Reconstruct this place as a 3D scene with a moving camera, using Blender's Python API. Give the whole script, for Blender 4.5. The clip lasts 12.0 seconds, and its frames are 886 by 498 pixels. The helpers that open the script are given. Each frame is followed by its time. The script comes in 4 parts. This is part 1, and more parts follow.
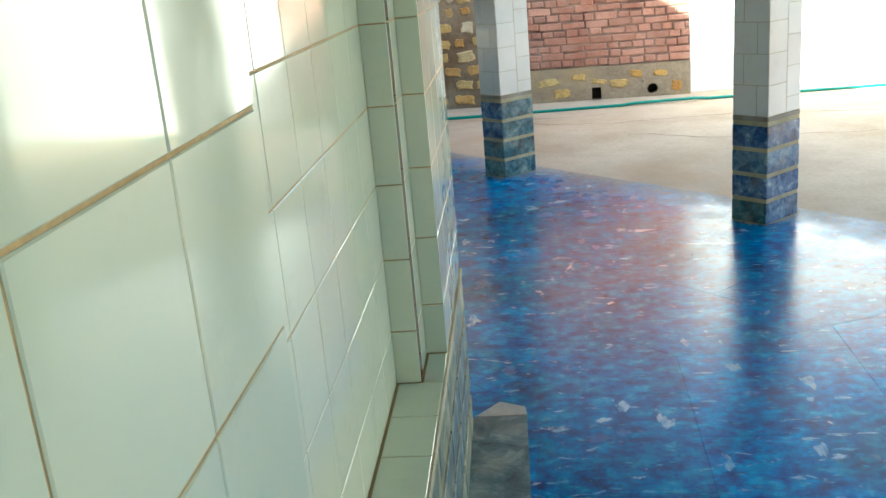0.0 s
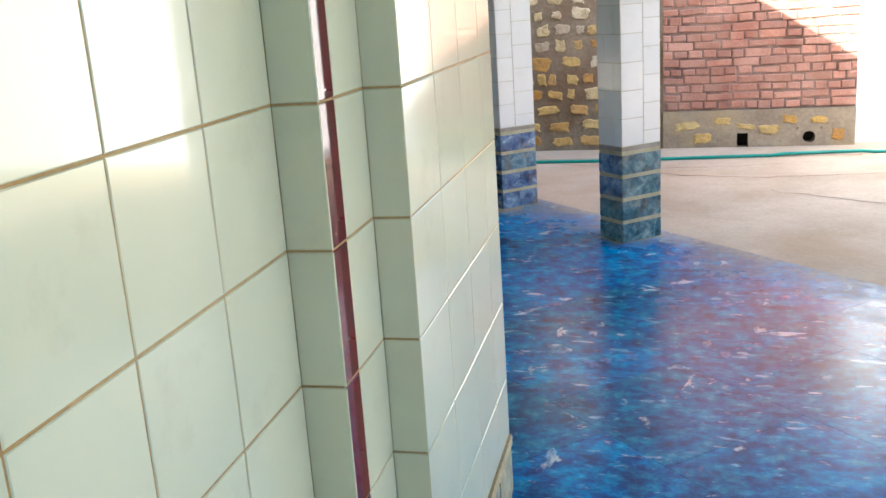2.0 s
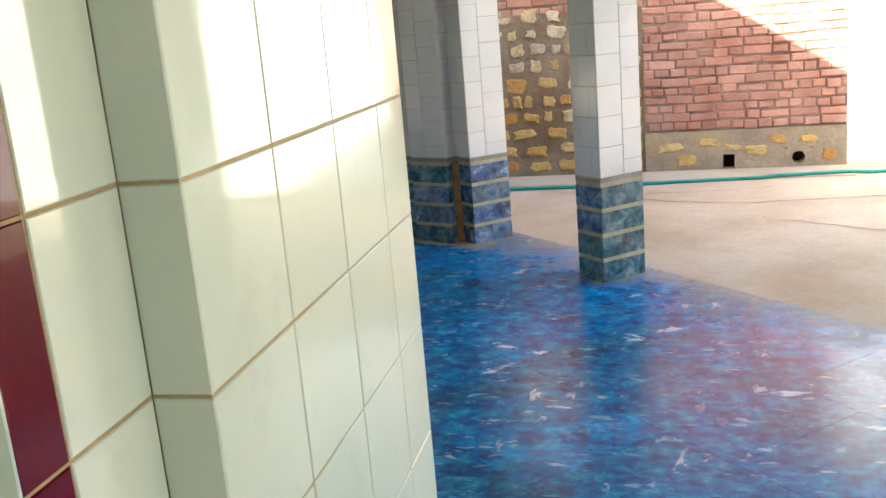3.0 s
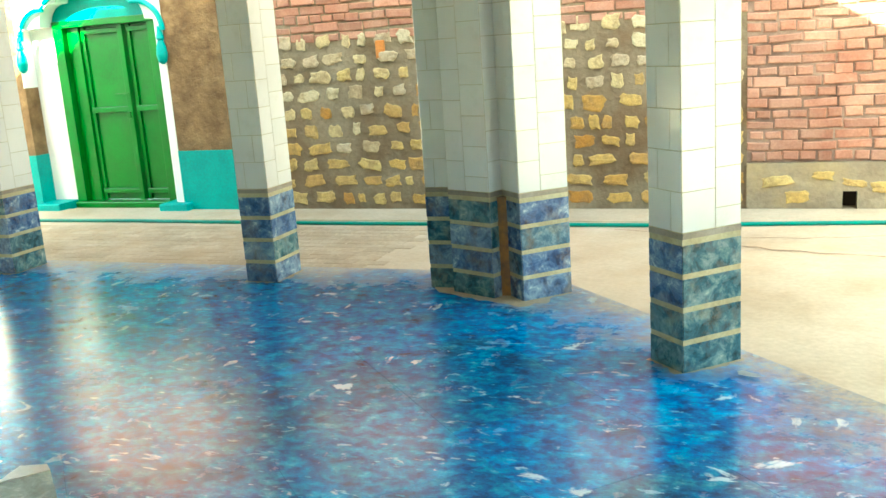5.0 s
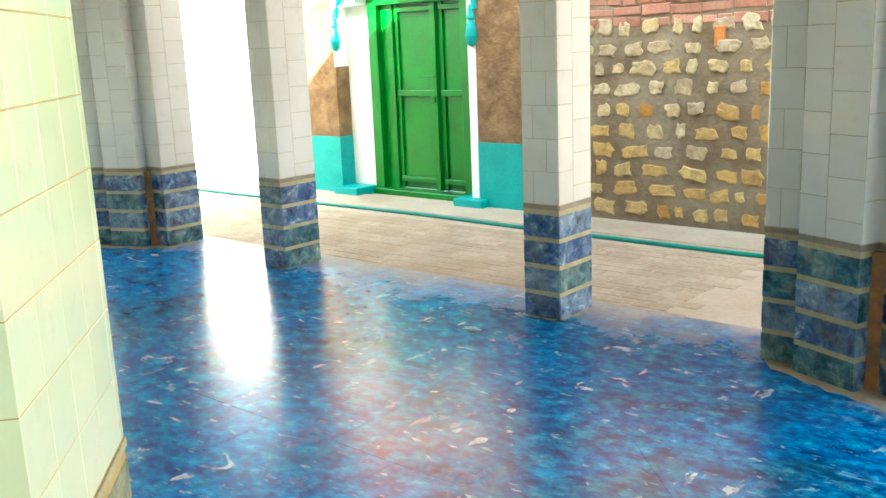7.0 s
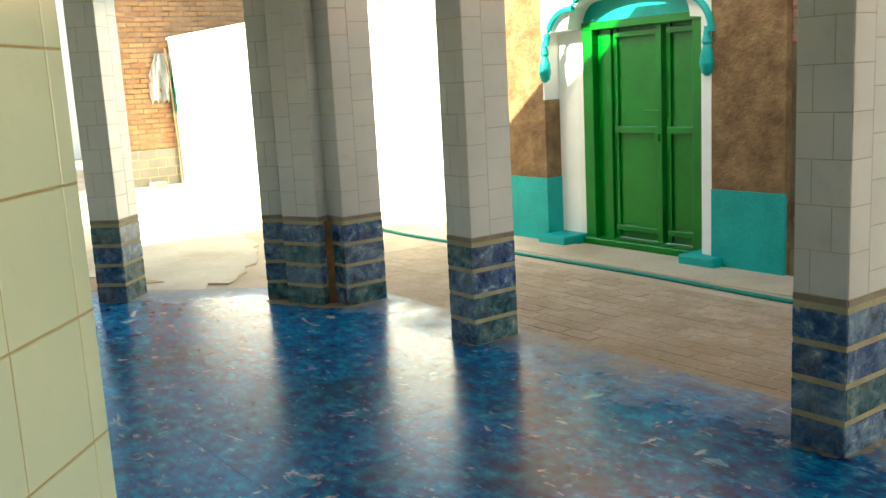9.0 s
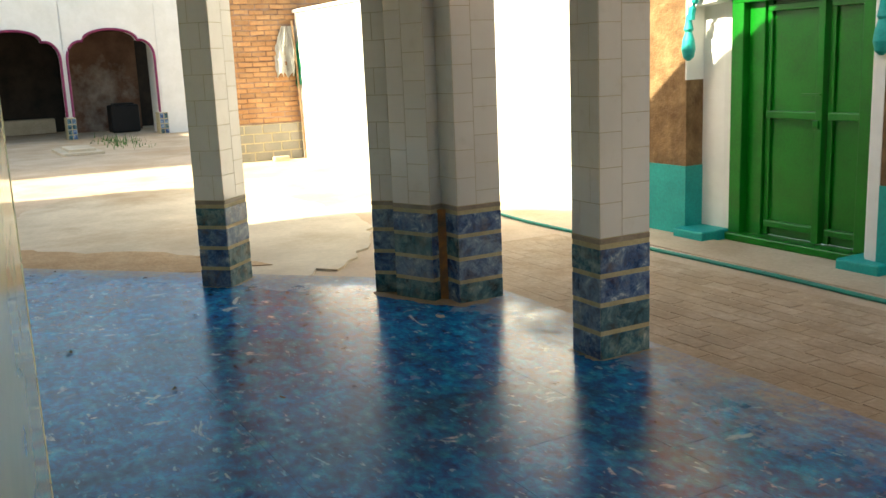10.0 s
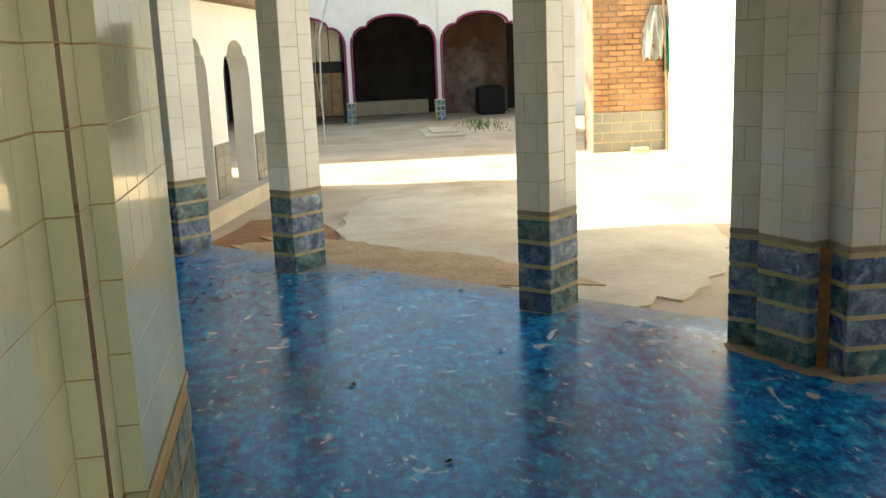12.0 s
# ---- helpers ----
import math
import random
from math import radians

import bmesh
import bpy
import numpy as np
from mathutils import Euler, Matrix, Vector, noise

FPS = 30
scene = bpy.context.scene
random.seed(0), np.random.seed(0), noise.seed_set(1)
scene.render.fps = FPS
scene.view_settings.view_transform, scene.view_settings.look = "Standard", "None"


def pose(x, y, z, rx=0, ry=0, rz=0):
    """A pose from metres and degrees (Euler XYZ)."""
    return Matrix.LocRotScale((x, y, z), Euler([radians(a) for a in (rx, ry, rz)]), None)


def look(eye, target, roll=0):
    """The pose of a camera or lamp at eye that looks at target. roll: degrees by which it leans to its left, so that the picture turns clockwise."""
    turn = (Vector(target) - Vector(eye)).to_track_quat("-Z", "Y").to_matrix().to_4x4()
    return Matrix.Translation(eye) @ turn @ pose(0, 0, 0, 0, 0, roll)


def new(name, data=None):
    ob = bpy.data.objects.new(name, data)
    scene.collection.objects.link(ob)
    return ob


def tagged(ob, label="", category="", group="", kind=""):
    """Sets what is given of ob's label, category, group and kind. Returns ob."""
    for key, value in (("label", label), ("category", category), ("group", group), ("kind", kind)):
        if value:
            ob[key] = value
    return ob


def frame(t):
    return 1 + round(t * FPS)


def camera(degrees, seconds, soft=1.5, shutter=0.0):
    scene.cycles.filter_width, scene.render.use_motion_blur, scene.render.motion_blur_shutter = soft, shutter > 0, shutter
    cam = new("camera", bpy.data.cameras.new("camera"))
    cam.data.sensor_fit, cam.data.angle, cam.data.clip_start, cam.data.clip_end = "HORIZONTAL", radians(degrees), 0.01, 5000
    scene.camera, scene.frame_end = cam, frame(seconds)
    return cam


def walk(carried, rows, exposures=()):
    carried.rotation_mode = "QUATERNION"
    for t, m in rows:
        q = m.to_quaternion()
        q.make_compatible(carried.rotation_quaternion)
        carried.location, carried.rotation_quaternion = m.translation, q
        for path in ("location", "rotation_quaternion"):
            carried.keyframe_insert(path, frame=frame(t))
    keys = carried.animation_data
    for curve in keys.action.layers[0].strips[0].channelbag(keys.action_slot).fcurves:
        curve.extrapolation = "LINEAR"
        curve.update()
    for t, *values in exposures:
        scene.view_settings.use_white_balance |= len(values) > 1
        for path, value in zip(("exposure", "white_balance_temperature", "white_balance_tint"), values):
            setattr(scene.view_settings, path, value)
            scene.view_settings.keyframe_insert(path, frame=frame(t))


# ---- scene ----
cam = camera(51.00, 12.0)
ROWS = [
    (0.0, 0.007, 0.002, 1.432, 73.02, 4.75, 6.56),
    (0.5, 0.031, 0.232, 1.413, 73.32, 5.27, 9.61),
    (1.0, 0.067, 0.485, 1.429, 73.74, 6.67, 14.90),
    (1.5, 0.083, 0.687, 1.427, 73.93, 5.80, 16.68),
    (2.0, 0.072, 0.954, 1.429, 75.08, 3.67, 15.44),
    (2.5, 0.057, 1.213, 1.431, 75.20, 4.61, 13.56),
    (3.0, 0.061, 1.470, 1.428, 76.13, 4.66, 14.37),
    (5.0, 0.001, 2.718, 1.346, 77.28, 3.84, 20.34),
    (5.5, -0.074, 2.990, 1.341, 76.30, 3.52, 27.76),
    (6.0, -0.204, 3.268, 1.318, 75.96, 1.92, 32.42),
    (6.5, -0.338, 3.508, 1.336, 75.39, 1.97, 35.63),
    (7.0, -0.481, 3.736, 1.343, 77.43, 2.31, 40.17),
    (9.0, -1.249, 4.495, 1.365, 79.68, 3.03, 52.98),
    (9.5, -1.462, 4.671, 1.380, 79.12, 2.99, 57.88),
    (10.0, -1.684, 4.818, 1.370, 78.57, 2.36, 60.83),
    (10.5, -1.950, 4.953, 1.365, 76.81, 1.59, 64.44),
    (11.0, -2.161, 5.094, 1.370, 77.73, 2.98, 70.88),
    (11.5, -2.392, 5.205, 1.369, 76.76, 2.95, 78.42),
    (12.0, -2.652, 5.308, 1.394, 78.38, 2.30, 83.28),
]
EXPOSURES = [(0.0, 2.26, 5700, -7), (1.5, 2.46, 5650, 5), (3.2, 2.58, 6200, 6), (4.8, 3.22, 6700, -24), (5.6, 3.52, 6850, -12), (7.2, 3.3, 6450, -9), (8.8, 2.25, 6850, -10), (9.5, 1.84, 7150, -3), (10.5, 1.56, 7600, -1), (11.5, 1.46, 7500, -3), (12.0, 1.7, 7500, -4)]
walk(cam, [(t, pose(x, y, z, rx, ry, rz)) for t, x, y, z, rx, ry, rz in ROWS], EXPOSURES)

# ---- world and sun ----
SUN_DIR = Vector((0.10, 1.0, -0.71)).normalized()      # the way the light goes
world = bpy.data.worlds.new("sky")
scene.world = world
world.use_nodes = True
wn = world.node_tree.nodes
sky = wn.new("ShaderNodeTexSky")
sky.sky_type = "NISHITA"
sky.sun_disc = False
sky.sun_elevation = math.asin(-SUN_DIR.z)
sky.sun_rotation = math.atan2(-SUN_DIR.x, -SUN_DIR.y)
sky.dust_density = 3.0
wn["Background"].inputs["Strength"].default_value = 0.15
world.node_tree.links.new(sky.outputs[0], wn["Background"].inputs["Color"])
sun = new("sun", bpy.data.lights.new("sun", "SUN"))
sun.data.energy, sun.data.angle, sun.data.color = 5.0, radians(0.5), (1.0, 0.93, 0.82)
sun.matrix_world = look((-3.8 - 30 * SUN_DIR.x, 1.4 - 30 * SUN_DIR.y, -30 * SUN_DIR.z), (-3.8, 1.4, 0))


# ---- materials ----
def mat(name, rough=0.5, metal=0.0):
    m = bpy.data.materials.new(name)
    m.use_nodes = True
    b = m.node_tree.nodes["Principled BSDF"]
    b.inputs["Roughness"].default_value = rough
    b.inputs["Metallic"].default_value = metal
    return m, m.node_tree, b


def coords(nt, scale=(1, 1, 1)):
    geo = nt.nodes.new("ShaderNodeNewGeometry")
    mp = nt.nodes.new("ShaderNodeMapping")
    mp.inputs["Scale"].default_value = scale
    nt.links.new(geo.outputs["Position"], mp.inputs["Vector"])
    return mp.outputs["Vector"]


def noise_tex(nt, vec, scale, detail=4.0, rough=0.55, dist=0.0):
    n = nt.nodes.new("ShaderNodeTexNoise")
    n.inputs["Scale"].default_value = scale
    n.inputs["Detail"].default_value = detail
    n.inputs["Roughness"].default_value = rough
    n.inputs["Distortion"].default_value = dist
    nt.links.new(vec, n.inputs["Vector"])
    return n.outputs["Fac"]


def ramp(nt, fac, stops, mode="LINEAR"):
    r = nt.nodes.new("ShaderNodeValToRGB")
    r.color_ramp.interpolation = mode
    els = r.color_ramp.elements
    while len(els) < len(stops):
        els.new(0.5)
    for e, (p, c) in zip(els, stops):
        e.position = p
        e.color = (*c, 1) if len(c) == 3 else c
    nt.links.new(fac, r.inputs["Fac"])
    return r.outputs["Color"]


def mix(nt, fac, a, b, kind="MIX"):
    m = nt.nodes.new("ShaderNodeMix")
    m.data_type, m.blend_type = "RGBA", kind
    for sock, v in ((m.inputs[0], fac), (m.inputs[6], a), (m.inputs[7], b)):
        if isinstance(v, (int, float)):
            sock.default_value = v
        elif isinstance(v, tuple):
            sock.default_value = (*v, 1)
        else:
            nt.links.new(v, sock)
    return m.outputs[2]


def bump(nt, b, height, strength=0.3, dist=0.01):
    n = nt.nodes.new("ShaderNodeBump")
    n.inputs["Strength"].default_value = strength
    n.inputs["Distance"].default_value = dist
    nt.links.new(height, n.inputs["Height"])
    nt.links.new(n.outputs["Normal"], b.inputs["Normal"])


def rand(nt):
    return nt.nodes.new("ShaderNodeObjectInfo").outputs["Random"]


def G(v):
    return (v, v, v)


def two_tone(name, c1, c2, scale, rough=0.6, grain=60.0, bump_s=0.3, bump_d=0.004, vary=None, dirt=None, lo=0.35, hi=0.65, grit=0.35):
    """A surface of two colours in blotches, with a finer grain and relief."""
    m, nt, b = mat(name, rough)
    v = coords(nt)
    col = ramp(nt, noise_tex(nt, v, scale, 5.0, 0.6), [(lo, c1), (hi, c2)])
    fine = noise_tex(nt, v, grain, 3.0, 0.6)
    col = mix(nt, grit, col, ramp(nt, fine, [(0.3, G(0.35)), (0.7, G(1.0))]), "MULTIPLY")
    if vary:
        col = mix(nt, vary, col, ramp(nt, rand(nt), [(0.0, G(0.25)), (1.0, G(1.0))]), "MULTIPLY")
    if dirt:
        col = mix(nt, ramp(nt, noise_tex(nt, v, scale * 0.4, 6.0, 0.65), [(0.5, G(0)), (0.7, G(0.8))]), col, dirt)
    nt.links.new(col, b.inputs["Base Color"])
    bump(nt, b, fine, bump_s, bump_d)
    return m


def glazed(name, c1, c2, rough=0.045, vary=0.2):
    m, nt, b = mat(name, rough)
    v = coords(nt)
    col = ramp(nt, noise_tex(nt, v, 1.4, 4.0), [(0.35, c1), (0.65, c2)])
    col = mix(nt, vary, col, ramp(nt, rand(nt), [(0.0, G(0.75)), (1.0, G(1.0))]), "MULTIPLY")
    smear = noise_tex(nt, v, 9.0, 6.0, 0.7)
    col = mix(nt, ramp(nt, smear, [(0.56, G(0)), (0.75, G(0.25))]), col, (0.42, 0.38, 0.28))
    nt.links.new(col, b.inputs["Base Color"])
    nt.links.new(ramp(nt, smear, [(0.3, G(rough * 0.6)), (0.75, G(rough + 0.10))]), b.inputs["Roughness"])
    bump(nt, b, noise_tex(nt, v, 7.0, 2.0), 0.05, 0.004)
    return m


M_TILE = glazed("cream_white_glazed_tile", (0.605, 0.66, 0.475), (0.705, 0.72, 0.515))
M_COLTILE = glazed("white_column_tile", (0.66, 0.64, 0.60), (0.76, 0.735, 0.70))
M_GROUT = two_tone("tan_grout", (0.40, 0.26, 0.09), (0.52, 0.38, 0.17), 6.0, 0.85, 120.0)
M_RED = two_tone("dark_red_tile", (0.10, 0.0006, 0.008), (0.14, 0.0008, 0.011), 3.0, 0.05, 90.0, 0.03, 0.001)
M_RED.node_tree.nodes["Principled BSDF"].inputs["Specular IOR Level"].default_value = 0.2
M_YGROUT = two_tone("yellow_grout", (0.42, 0.35, 0.20), (0.55, 0.48, 0.30), 8.0, 0.8, 90.0)
M_BORDER = two_tone("brown_border", (0.22, 0.18, 0.13), (0.33, 0.28, 0.22), 9.0, 0.5, 90.0)


def make_dado():
    m, nt, b = mat("blue_marble_tile", 0.2)
    v = coords(nt)
    n1 = noise_tex(nt, v, 13.0, 7.0, 0.72, 0.5)
    col = ramp(nt, n1, [(0.34, (0.012, 0.02, 0.06)), (0.46, (0.035, 0.085, 0.21)), (0.57, (0.13, 0.21, 0.34)), (0.66, (0.55, 0.62, 0.66))])
    alt = ramp(nt, n1, [(0.34, (0.03, 0.045, 0.08)), (0.48, (0.10, 0.16, 0.27)), (0.60, (0.24, 0.34, 0.44)), (0.70, (0.58, 0.62, 0.60))])
    teal = ramp(nt, n1, [(0.36, (0.012, 0.03, 0.035)), (0.50, (0.035, 0.12, 0.16)), (0.64, (0.20, 0.29, 0.28)), (0.72, (0.5, 0.52, 0.45))])
    col = mix(nt, ramp(nt, rand(nt), [(0.36, G(0.0)), (0.42, G(1.0))]), col, alt)
    col = mix(nt, ramp(nt, rand(nt), [(0.68, G(0.0)), (0.74, G(1.0))]), col, teal)
    # brown dust and cement smears
    col = mix(nt, ramp(nt, noise_tex(nt, v, 6.0, 7.0, 0.7), [(0.52, G(0)), (0.70, G(0.6))]), col, (0.20, 0.15, 0.08))
    nt.links.new(col, b.inputs["Base Color"])
    nt.links.new(ramp(nt, noise_tex(nt, v, 9.0, 5.0, 0.7), [(0.35, G(0.14)), (0.7, G(0.45))]), b.inputs["Roughness"])
    bump(nt, b, noise_tex(nt, v, 40.0, 3.0), 0.12, 0.003)
    return m


M_DADO = make_dado()


def make_wall_dado():
    m, nt, b = mat("olive_marble_tile", 0.2)
    v = coords(nt)
    n1 = noise_tex(nt, v, 10.0, 7.0, 0.7, 0.6)
    col = ramp(nt, n1, [(0.34, (0.06, 0.085, 0.06)), (0.47, (0.17, 0.20, 0.13)), (0.58, (0.33, 0.33, 0.20)), (0.70, (0.55, 0.54, 0.40))])
    cool = ramp(nt, n1, [(0.34, (0.03, 0.05, 0.06)), (0.50, (0.11, 0.17, 0.16)), (0.66, (0.34, 0.40, 0.34))])
    col = mix(nt, ramp(nt, rand(nt), [(0.50, G(0.0)), (0.58, G(1.0))]), col, cool)
    col = mix(nt, ramp(nt, noise_tex(nt, v, 5.0, 7.0, 0.7), [(0.52, G(0)), (0.72, G(0.55))]), col, (0.30, 0.22, 0.10))
    nt.links.new(col, b.inputs["Base Color"])
    nt.links.new(ramp(nt, noise_tex(nt, v, 9.0, 5.0, 0.7), [(0.35, G(0.35)), (0.7, G(0.6))]), b.inputs["Roughness"])
    bump(nt, b, noise_tex(nt, v, 40.0, 3.0), 0.12, 0.003)
    return m


M_WALL_DADO = make_wall_dado()


def flakes(nt, col, scale, keep, size, colours, stretch=(1.0, 1.0, 1.0), warp=0.05):
    """Broken shell-like chips: some cells of a warped cell pattern, each cut to an uneven patch."""
    v = coords(nt, stretch)
    wob = nt.nodes.new("ShaderNodeTexNoise")
    wob.inputs["Scale"].default_value, wob.inputs["Detail"].default_value = scale * 1.6, 3.0
    nt.links.new(v, wob.inputs["Vector"])
    add = nt.nodes.new("ShaderNodeVectorMath")
    add.operation = "MULTIPLY_ADD"
    nt.links.new(wob.outputs["Color"], add.inputs[0])
    add.inputs[1].default_value = (warp * 9 / scale,) * 3
    nt.links.new(v, add.inputs[2])
    cell = nt.nodes.new("ShaderNodeTexVoronoi")
    cell.inputs["Scale"].default_value = scale
    nt.links.new(add.outputs[0], cell.inputs["Vector"])
    sep = nt.nodes.new("ShaderNodeSeparateColor")
    nt.links.new(cell.outputs["Color"], sep.inputs[0])
    shape = ramp(nt, cell.outputs["Distance"], [(size * 0.75, G(1.0)), (size, G(0.0))])
    pick = ramp(nt, sep.outputs[0], [(keep - 0.004, G(0.0)), (keep + 0.02, G(1.0))])
    worn = ramp(nt, noise_tex(nt, v, scale * 2.3, 4.0, 0.7), [(0.36, G(0.15)), (0.56, G(0.95))])
    mask = mix(nt, 1.0, mix(nt, 1.0, shape, pick, "MULTIPLY"), worn, "MULTIPLY")
    return mix(nt, mask, col, ramp(nt, sep.outputs[1], [(0.2, colours[0]), (0.8, colours[1])]))


def make_floor():
    m, nt, b = mat("blue_polished_marble", 0.16)
    v = coords(nt)
    wide = coords(nt, (1.0, 1.35, 1.0))
    big = noise_tex(nt, v, 1.3, 5.0, 0.65, 0.8)
    mid = noise_tex(nt, wide, 8.5, 10.0, 0.80, 0.15)
    col = ramp(nt, mid, [(0.33, (0.0, 0.034, 0.14)), (0.42, (0.0, 0.095, 0.34)), (0.50, (0.0, 0.21, 0.60)), (0.60, (0.004, 0.44, 0.80)), (0.73, (0.20, 0.62, 0.80))])
    grey = ramp(nt, mid, [(0.34, (0.002, 0.030, 0.065)), (0.47, (0.003, 0.080, 0.17)), (0.58, (0.025, 0.19, 0.27)), (0.74, (0.28, 0.46, 0.46))])
    col = mix(nt, ramp(nt, big, [(0.49, G(0)), (0.64, G(0.7))]), col, grey)
    col = mix(nt, ramp(nt, rand(nt), [(0.45, G(0)), (0.95, G(0.45))]), col, grey)
    # fine streaks
    streak = noise_tex(nt, coords(nt, (1.0, 1.35, 1.0)), 17.0, 7.0, 0.78, 0.6)
    col = mix(nt, 0.50, col, ramp(nt, streak, [(0.40, (0.08, 0.22, 0.36)), (0.55, G(1.0))]), "MULTIPLY")
    col = mix(nt, 0.4, col, ramp(nt, noise_tex(nt, v, 5.0, 5.0, 0.7, 0.4), [(0.38, (0.1, 0.22, 0.34)), (0.52, G(1.0))]), "MULTIPLY")
    col = mix(nt, ramp(nt, streak, [(0.60, G(0)), (0.70, G(0.6))]), col, (0.10, 0.34, 0.56))
    # chips of three sizes, and ragged pale streaks
    col = flakes(nt, col, 46.0, 0.90, 0.40, ((0.01, 0.28, 0.58), (0.10, 0.46, 0.70)), (0.5, 1.6, 1.0), 0.10)
    col = flakes(nt, col, 22.0, 0.92, 0.38, ((0.03, 0.34, 0.62), (0.34, 0.62, 0.76)), (0.55, 1.7, 1.0), 0.12)
    col = flakes(nt, col, 9.0, 0.945, 0.33, ((0.28, 0.54, 0.68), (0.66, 0.76, 0.78)), (1.6, 0.7, 1.0), 0.16)
    for scale, shape, lo, colour in ((3.4, (1.0, 1.7, 1.0), 0.655, (0.56, 0.74, 0.82)), (9.0, (1.0, 1.9, 1.0), 0.652, (0.22, 0.52, 0.72))):
        chip = noise_tex(nt, coords(nt, shape), scale, 6.0, 0.62, 0.8)
        col = mix(nt, ramp(nt, chip, [(lo - 0.012, G(0)), (lo + 0.03, G(0.9))]), col, colour)
    dust = noise_tex(nt, v, 0.8, 7.0, 0.7)
    col = mix(nt, ramp(nt, dust, [(0.54, G(0.0)), (0.82, G(0.16))]), col, (0.22, 0.21, 0.18))
    # trodden earth blown in over the outer rim
    reach = None
    for k in range(4):
        dot = nt.nodes.new("ShaderNodeVectorMath")
        dot.operation = "DOT_PRODUCT"
        ax = (math.cos(radians(45 * k)), math.sin(radians(45 * k)), 0.0)
        nt.links.new(v, dot.inputs[0])
        dot.inputs[1].default_value = ax
        gap = nt.nodes.new("ShaderNodeMath")
        gap.operation = "SUBTRACT"
        nt.links.new(dot.outputs["Value"], gap.inputs[0])
        gap.inputs[1].default_value = -3.998 * ax[0] + 1.378 * ax[1]
        far = nt.nodes.new("ShaderNodeMath")
        far.operation = "ABSOLUTE"
        nt.links.new(gap.outputs[0], far.inputs[0])
        if reach is None:
            reach = far.outputs[0]
        else:
            most = nt.nodes.new("ShaderNodeMath")
            most.operation = "MAXIMUM"
            nt.links.new(reach, most.inputs[0])
            nt.links.new(far.outputs[0], most.inputs[1])
            reach = most.outputs[0]
    ragged_rim = nt.nodes.new("ShaderNodeMath")
    ragged_rim.operation = "MULTIPLY_ADD"
    nt.links.new(noise_tex(nt, v, 3.2, 8.0, 0.72), ragged_rim.inputs[0])
    ragged_rim.inputs[1].default_value = 1.5
    nt.links.new(reach, ragged_rim.inputs[2])
    rim = nt.nodes.new("ShaderNodeMapRange")
    rim.inputs["From Min"].default_value, rim.inputs["From Max"].default_value = 6.70, 7.14
    nt.links.new(ragged_rim.outputs[0], rim.inputs["Value"])
    blown = mix(nt, 1.0, ramp(nt, rim.outputs["Result"], [(0.0, G(0.0)), (1.0, G(0.92))]), ramp(nt, noise_tex(nt, v, 30.0, 4.0, 0.7), [(0.30, G(0.45)), (0.6, G(1.0))]), "MULTIPLY")
    col = mix(nt, blown, col, (0.46, 0.36, 0.25))
    nt.links.new(col, b.inputs["Base Color"])
    gloss = ramp(nt, noise_tex(nt, v, 3.0, 6.0, 0.7), [(0.3, G(0.16)), (0.75, G(0.32))])
    nt.links.new(mix(nt, blown, gloss, G(0.75)), b.inputs["Roughness"])
    bump(nt, b, noise_tex(nt, v, 20.0, 6.0, 0.7), 0.20, 0.004)
    b.inputs["IOR"].default_value = 1.32
    return m


M_FLOOR = make_floor()
M_JOINT = two_tone("dark_joint", (0.02, 0.025, 0.04), (0.05, 0.05, 0.05), 6.0, 0.6)
M_GROUND = two_tone("dusty_concrete", (0.46, 0.34, 0.22), (0.62, 0.49, 0.35), 1.1, 0.9, 34.0, 0.3, 0.006, dirt=(0.42, 0.27, 0.14), grit=0.22)
M_PAVER = two_tone("worn_brick_paver", (0.44, 0.32, 0.20), (0.58, 0.45, 0.31), 2.6, 0.95, 28.0, 0.7, 0.008, vary=0.16, dirt=(0.40, 0.28, 0.165))
M_SOIL = two_tone("red_soil", (0.30, 0.13, 0.05), (0.40, 0.20, 0.09), 3.0, 0.95, 30.0, 0.6, 0.02)
M_EARTH = two_tone("trodden_brown_earth", (0.44, 0.28, 0.14), (0.56, 0.39, 0.22), 4.0, 0.95, 30.0, 0.7, 0.02)
M_SLAB = two_tone("grey_cement_skim", (0.52, 0.43, 0.30), (0.66, 0.56, 0.41), 1.6, 0.85, 25.0, 0.4, 0.006, dirt=(0.36, 0.25, 0.14), grit=0.2)
M_BRICK = two_tone("fired_brick", (0.42, 0.175, 0.11), (0.56, 0.30, 0.21), 4.0, 0.9, 55.0, 0.6, 0.006, vary=0.4)
M_BRICK2 = two_tone("orange_brick", (0.42, 0.21, 0.09), (0.50, 0.29, 0.14), 5.0, 0.9, 55.0, 0.6, 0.006, vary=0.4)
# Mortar darkened to stand for shade in the recessed brick joints.
M_MORTAR = two_tone("brick_mortar", (0.13, 0.07, 0.05), (0.36, 0.24, 0.18), 3.0, 0.95, 50.0, 0.6, 0.008)


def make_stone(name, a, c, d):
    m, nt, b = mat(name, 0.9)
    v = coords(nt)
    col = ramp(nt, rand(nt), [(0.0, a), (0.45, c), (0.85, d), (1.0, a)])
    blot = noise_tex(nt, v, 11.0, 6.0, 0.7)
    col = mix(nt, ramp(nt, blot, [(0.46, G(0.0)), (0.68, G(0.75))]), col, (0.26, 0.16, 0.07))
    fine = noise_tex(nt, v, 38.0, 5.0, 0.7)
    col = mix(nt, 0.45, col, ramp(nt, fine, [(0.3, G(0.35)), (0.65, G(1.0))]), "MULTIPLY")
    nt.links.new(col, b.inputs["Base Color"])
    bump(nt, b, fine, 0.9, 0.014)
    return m


